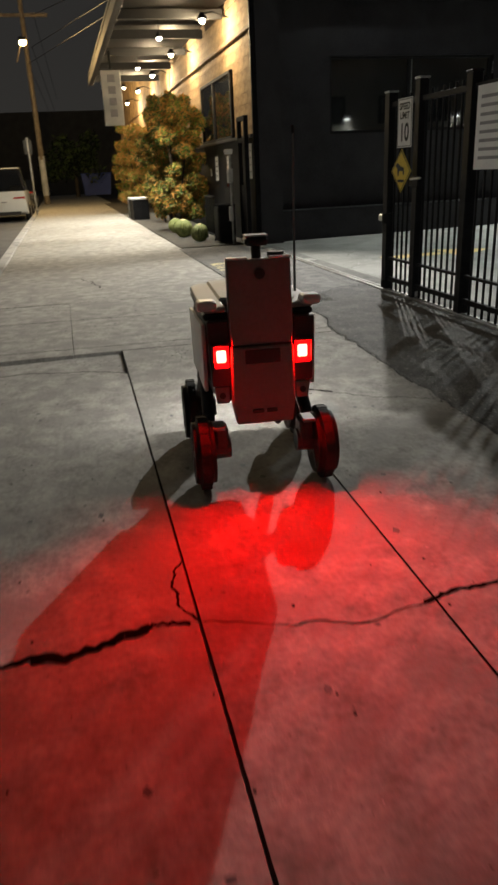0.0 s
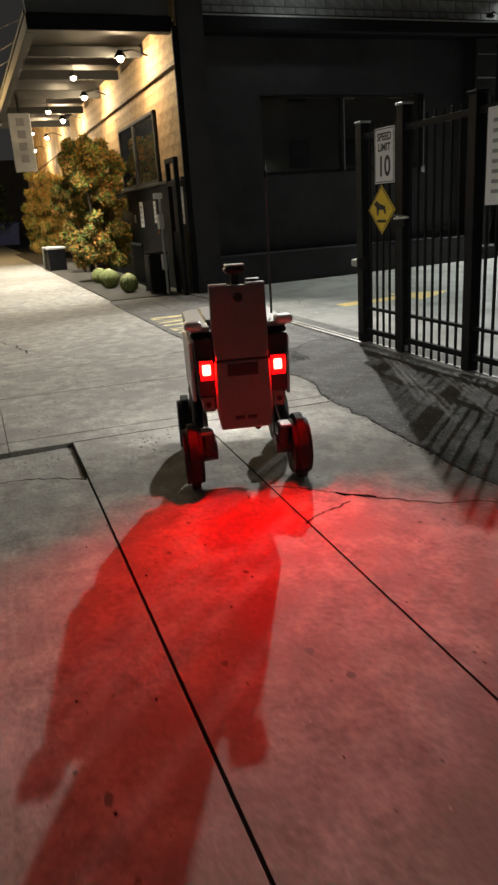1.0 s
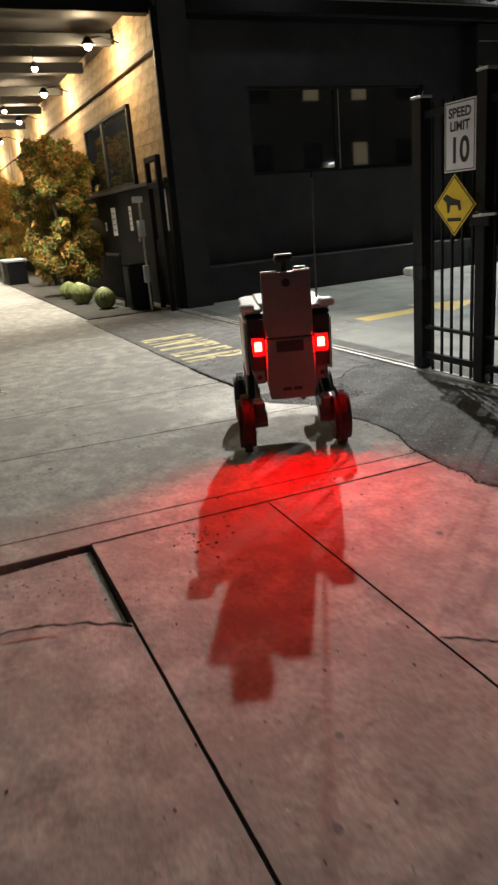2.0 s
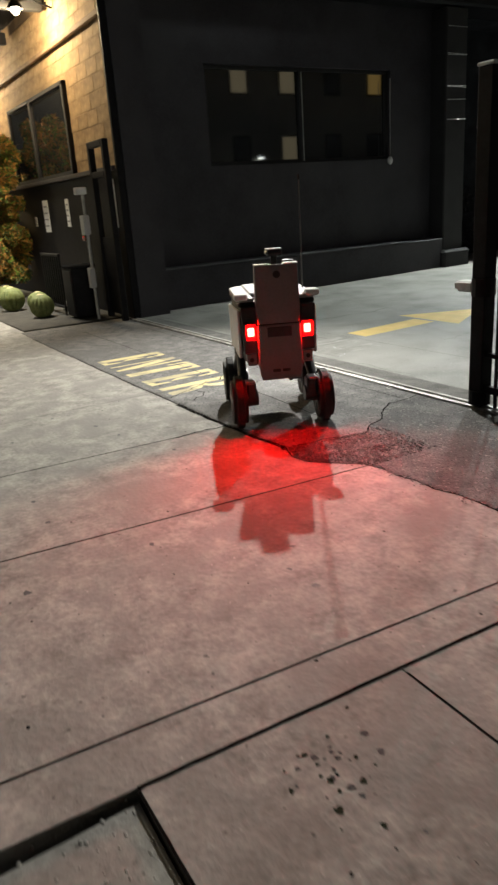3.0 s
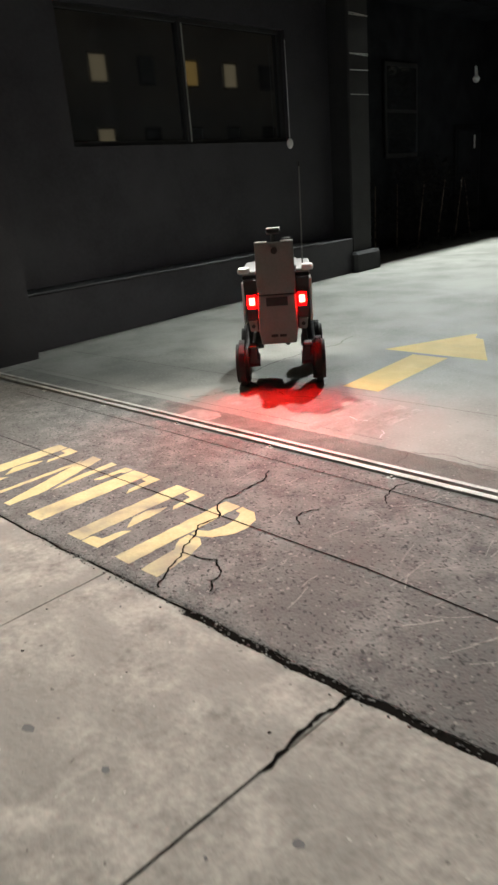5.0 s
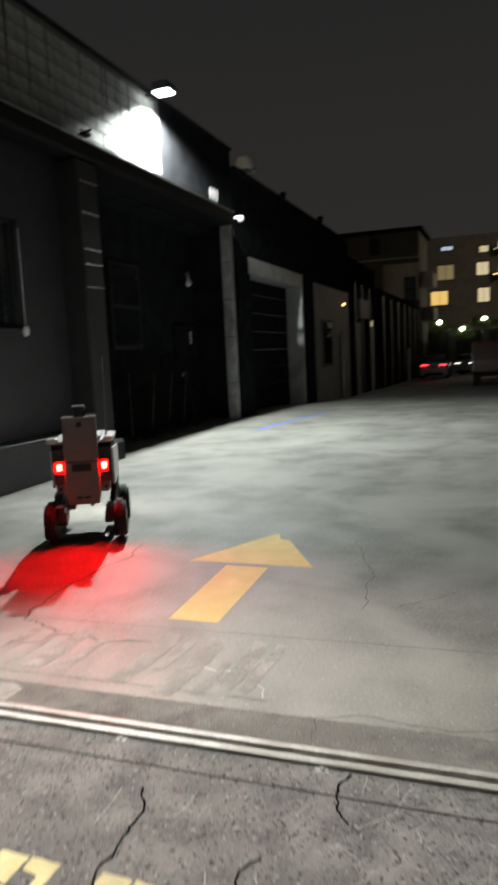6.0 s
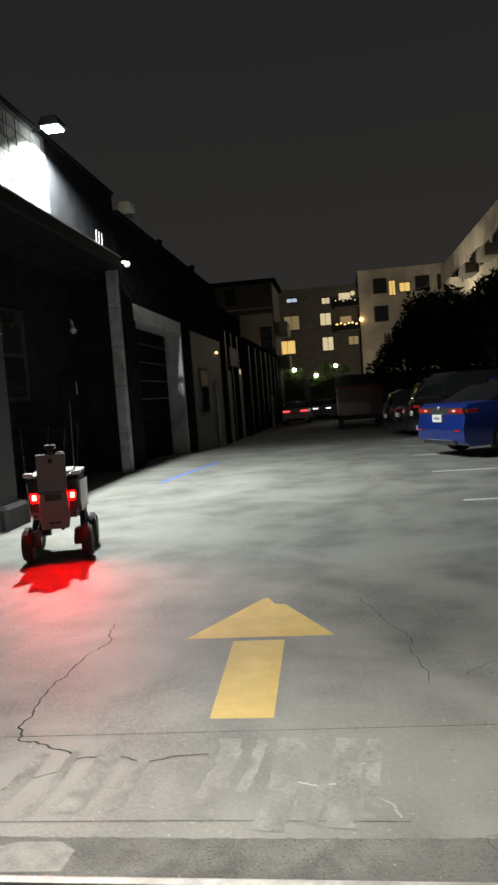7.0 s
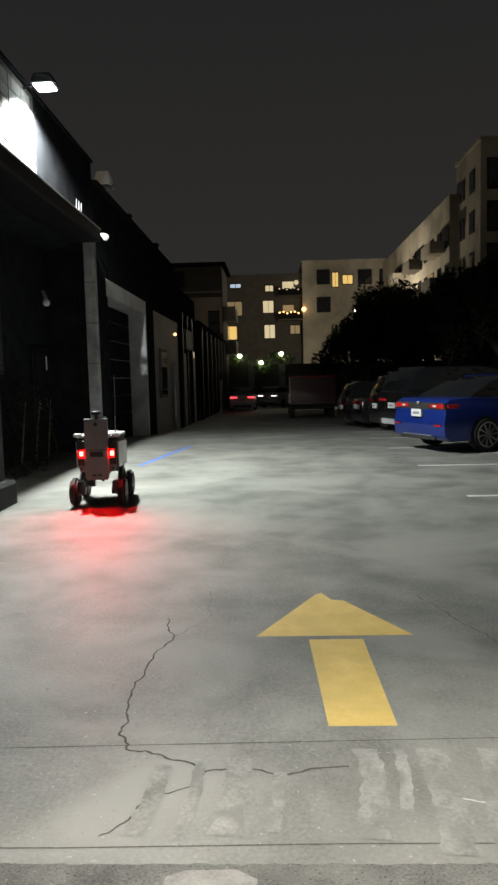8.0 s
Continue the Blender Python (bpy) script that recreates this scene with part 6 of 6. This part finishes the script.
for sgn in (-1, 1):
    part("light_housing", prism([(sgn * 0.139, 0.48), (sgn * 0.218, 0.48), (sgn * 0.228, 0.76), (sgn * 0.139, 0.76)], "y", -0.06, -0.022, bevel=0.006), M_ROBOTDARK, robot)
    part("tail_light", box(sgn * 0.174 - 0.022, -0.067, 0.584, sgn * 0.174 + 0.022, -0.055, 0.640, 0.008, seg=2), M_TAIL, robot, "glowing red tail light")
    # glowing ring imitates the red bloom around the light
    part("tail_halo", box(sgn * 0.176 - 0.034, -0.0635, 0.560, sgn * 0.176 + 0.034, -0.056, 0.662, 0.004), M_TAILHALO, robot, "red ring for the glow around the tail light")
    part("light_bezel", prism([(sgn * 0.205, 0.562), (sgn * 0.213, 0.562), (sgn * 0.215, 0.664), (sgn * 0.207, 0.664)], "y", -0.090, -0.058, bevel=0.002), M_ROBOTDARK, robot)
    part("light_bezel", box(sgn * 0.176 - 0.034, -0.086, 0.658, sgn * 0.176 + 0.034, -0.058, 0.665, 0.002), M_ROBOTDARK, robot)
    part("corner_bracket", prism([(sgn * 0.145, 0.40), (sgn * 0.200, 0.40), (sgn * 0.210, 0.475), (sgn * 0.145, 0.475)], "y", -0.05, -0.018, bevel=0.005), M_ROBOT, robot)
    part("bracket_hole", tube((sgn * 0.176, -0.054, 0.437), (sgn * 0.176, -0.049, 0.437), 0.014, sides=10), M_ROBOTDARK, robot)
    part("head_light", box(sgn * 0.1 - 0.03, 0.745, 0.52, sgn * 0.1 + 0.03, 0.755, 0.57, 0.004), M_HEAD, robot, "white head light")
    # rocker arm with its motors
    arm = bmesh.new()
    tube((sgn * 0.215, 0.32, 0.43), (sgn * 0.235, 0.02, 0.20), 0.032, 0.028, 10, arm)
    tube((sgn * 0.215, 0.32, 0.43), (sgn * 0.235, 0.58, 0.20), 0.032, 0.028, 10, arm)
    ball((sgn * 0.215, 0.32, 0.43), 0.05, (0.8, 1, 1), 12, 8, arm)
    part("rocker_arm", arm, M_ROBOTLEG, robot, smooth=True)
    for wy in (0.0, 0.60):
        mot = bmesh.new()
        tube((sgn * 0.15, wy, 0.185), (sgn * 0.245, wy, 0.185), 0.05, 0.055, 14, mot)
        box(sgn * 0.19 - 0.03, wy - 0.05, 0.19, sgn * 0.19 + 0.03, wy + 0.05, 0.29, 0.01, mot)
        part("wheel_motor", mot, M_ROBOTLEG, robot)
        part("fender", box(sgn * 0.2 - 0.028, wy - 0.07, 0.285, sgn * 0.2 + 0.028, wy + 0.03, 0.30, 0.004), M_ROBOT, robot)
part("underbody", box(-0.10, 0.05, 0.33, 0.10, 0.5, 0.37, 0.02), M_ROBOTDARK, robot)
part("tow_eye", tube((0.06, -0.06, 0.305), (0.06, -0.03, 0.305), 0.016, sides=10), M_ROBOTDARK, robot)
whip = part("antenna", tube((0.19, 0.14, 0.83), (0.20, 0.16, 1.47), 0.006, 0.004, 8), M_ROBOT, robot, "thin whip antenna")
part("antenna_tip", tube((0.20, 0.16, 1.47), (0.20, 0.16, 1.50), 0.007, sides=8), M_ROBOTDARK, whip)
WR = 0.165
tyre = bmesh.new()
bmesh.ops.create_cone(tyre, cap_ends=True, segments=32, radius1=WR, radius2=WR, depth=0.09)
bmesh.ops.bevel(tyre, geom=[ed for ed in tyre.edges if abs(ed.verts[0].co.z - ed.verts[1].co.z) < 1e-4], offset=0.026, segments=3, affect="EDGES")
tyre.transform(Matrix.Rotation(radians(90), 4, "Y"))
tyre_me = finish(tyre, "wheel", M_TYRE, True)
hub = bmesh.new()
tube((-0.048, 0, 0), (0.048, 0, 0), 0.05, sides=14, bm=hub)
for k in range(5):
    a = k * 1.2566
    box(-0.047, -0.016, 0.04, 0.047, 0.016, 0.125, 0.004, hub)
    hub.transform(Matrix.Rotation(1.2566, 4, "X"))
hub_me = finish(hub, "hub", M_ROBOTLEG)
tread_me = finish(box(-0.022, -0.012, WR - 0.004, 0.022, 0.012, WR + 0.002, 0.001), "tread_block", M_TYRE)
wheels = []
for sgn in (-1, 1):
    for wy in (0.0, 0.60):
        w = part("wheel", None, None, robot, "black rubber tyre", pose(sgn * 0.272, wy, WR), mesh=tyre_me)
        part("hub", None, None, w, "dark metal spoked hub", mesh=hub_me)
        for k in range(20):
            part("tread_block", None, None, w, m=pose(0, 0, 0, k * 18), mesh=tread_me)
        wheels.append((w, sgn, wy))

ROBOT_PATH = [
    (0.0, 0.80, -2.757, 85), (0.5, -0.09, -2.625, 82), (1.0, -0.94, -2.435, 77), (1.5, -1.925, -2.125, 71), (2.25, -3.28, -1.64, 68),
    (3.0, -4.55, -1.16, 65), (3.5, -5.35, -0.68, 55), (4.0, -6.085, -0.15, 52), (4.75, -6.95, 0.72, 43), (5.5, -7.71, 1.69, 35),
    (6.0, -8.20, 2.605, 27), (6.5, -8.57, 3.52, 21), (7.0, -8.86, 4.52, 15), (7.5, -9.05, 5.60, 9), (8.0, -9.07, 6.46, 4)]


def robot_at(t):
    for a, b in zip(ROBOT_PATH, ROBOT_PATH[1:]):
        if t <= b[0]:
            k = (t - a[0]) / (b[0] - a[0])
            return [a[i] + (b[i] - a[i]) * k for i in (1, 2, 3)]
    return list(ROBOT_PATH[-1][1:])


def motions():
    walk(robot, [(t, pose(x, y, max(gz(y), 0.0) + (0.007 if -1.7 < y < 0.2 else 0.003), 0, 0, yaw)) for t, x, y, yaw in ROBOT_PATH])
    steps, gone = [], 0.0
    before = robot_at(0)
    for i in range(81):
        now = robot_at(i * 0.1)
        gone += math.hypot(now[0] - before[0], now[1] - before[1])
        steps.append((i * 0.1, math.degrees(gone / (WR * 1.035))))
        before = now
    for w, sgn, wy in wheels:
        walk(w, [(t, pose(sgn * 0.272, wy, WR, -a, 0, 0)) for t, a in steps])


motions()
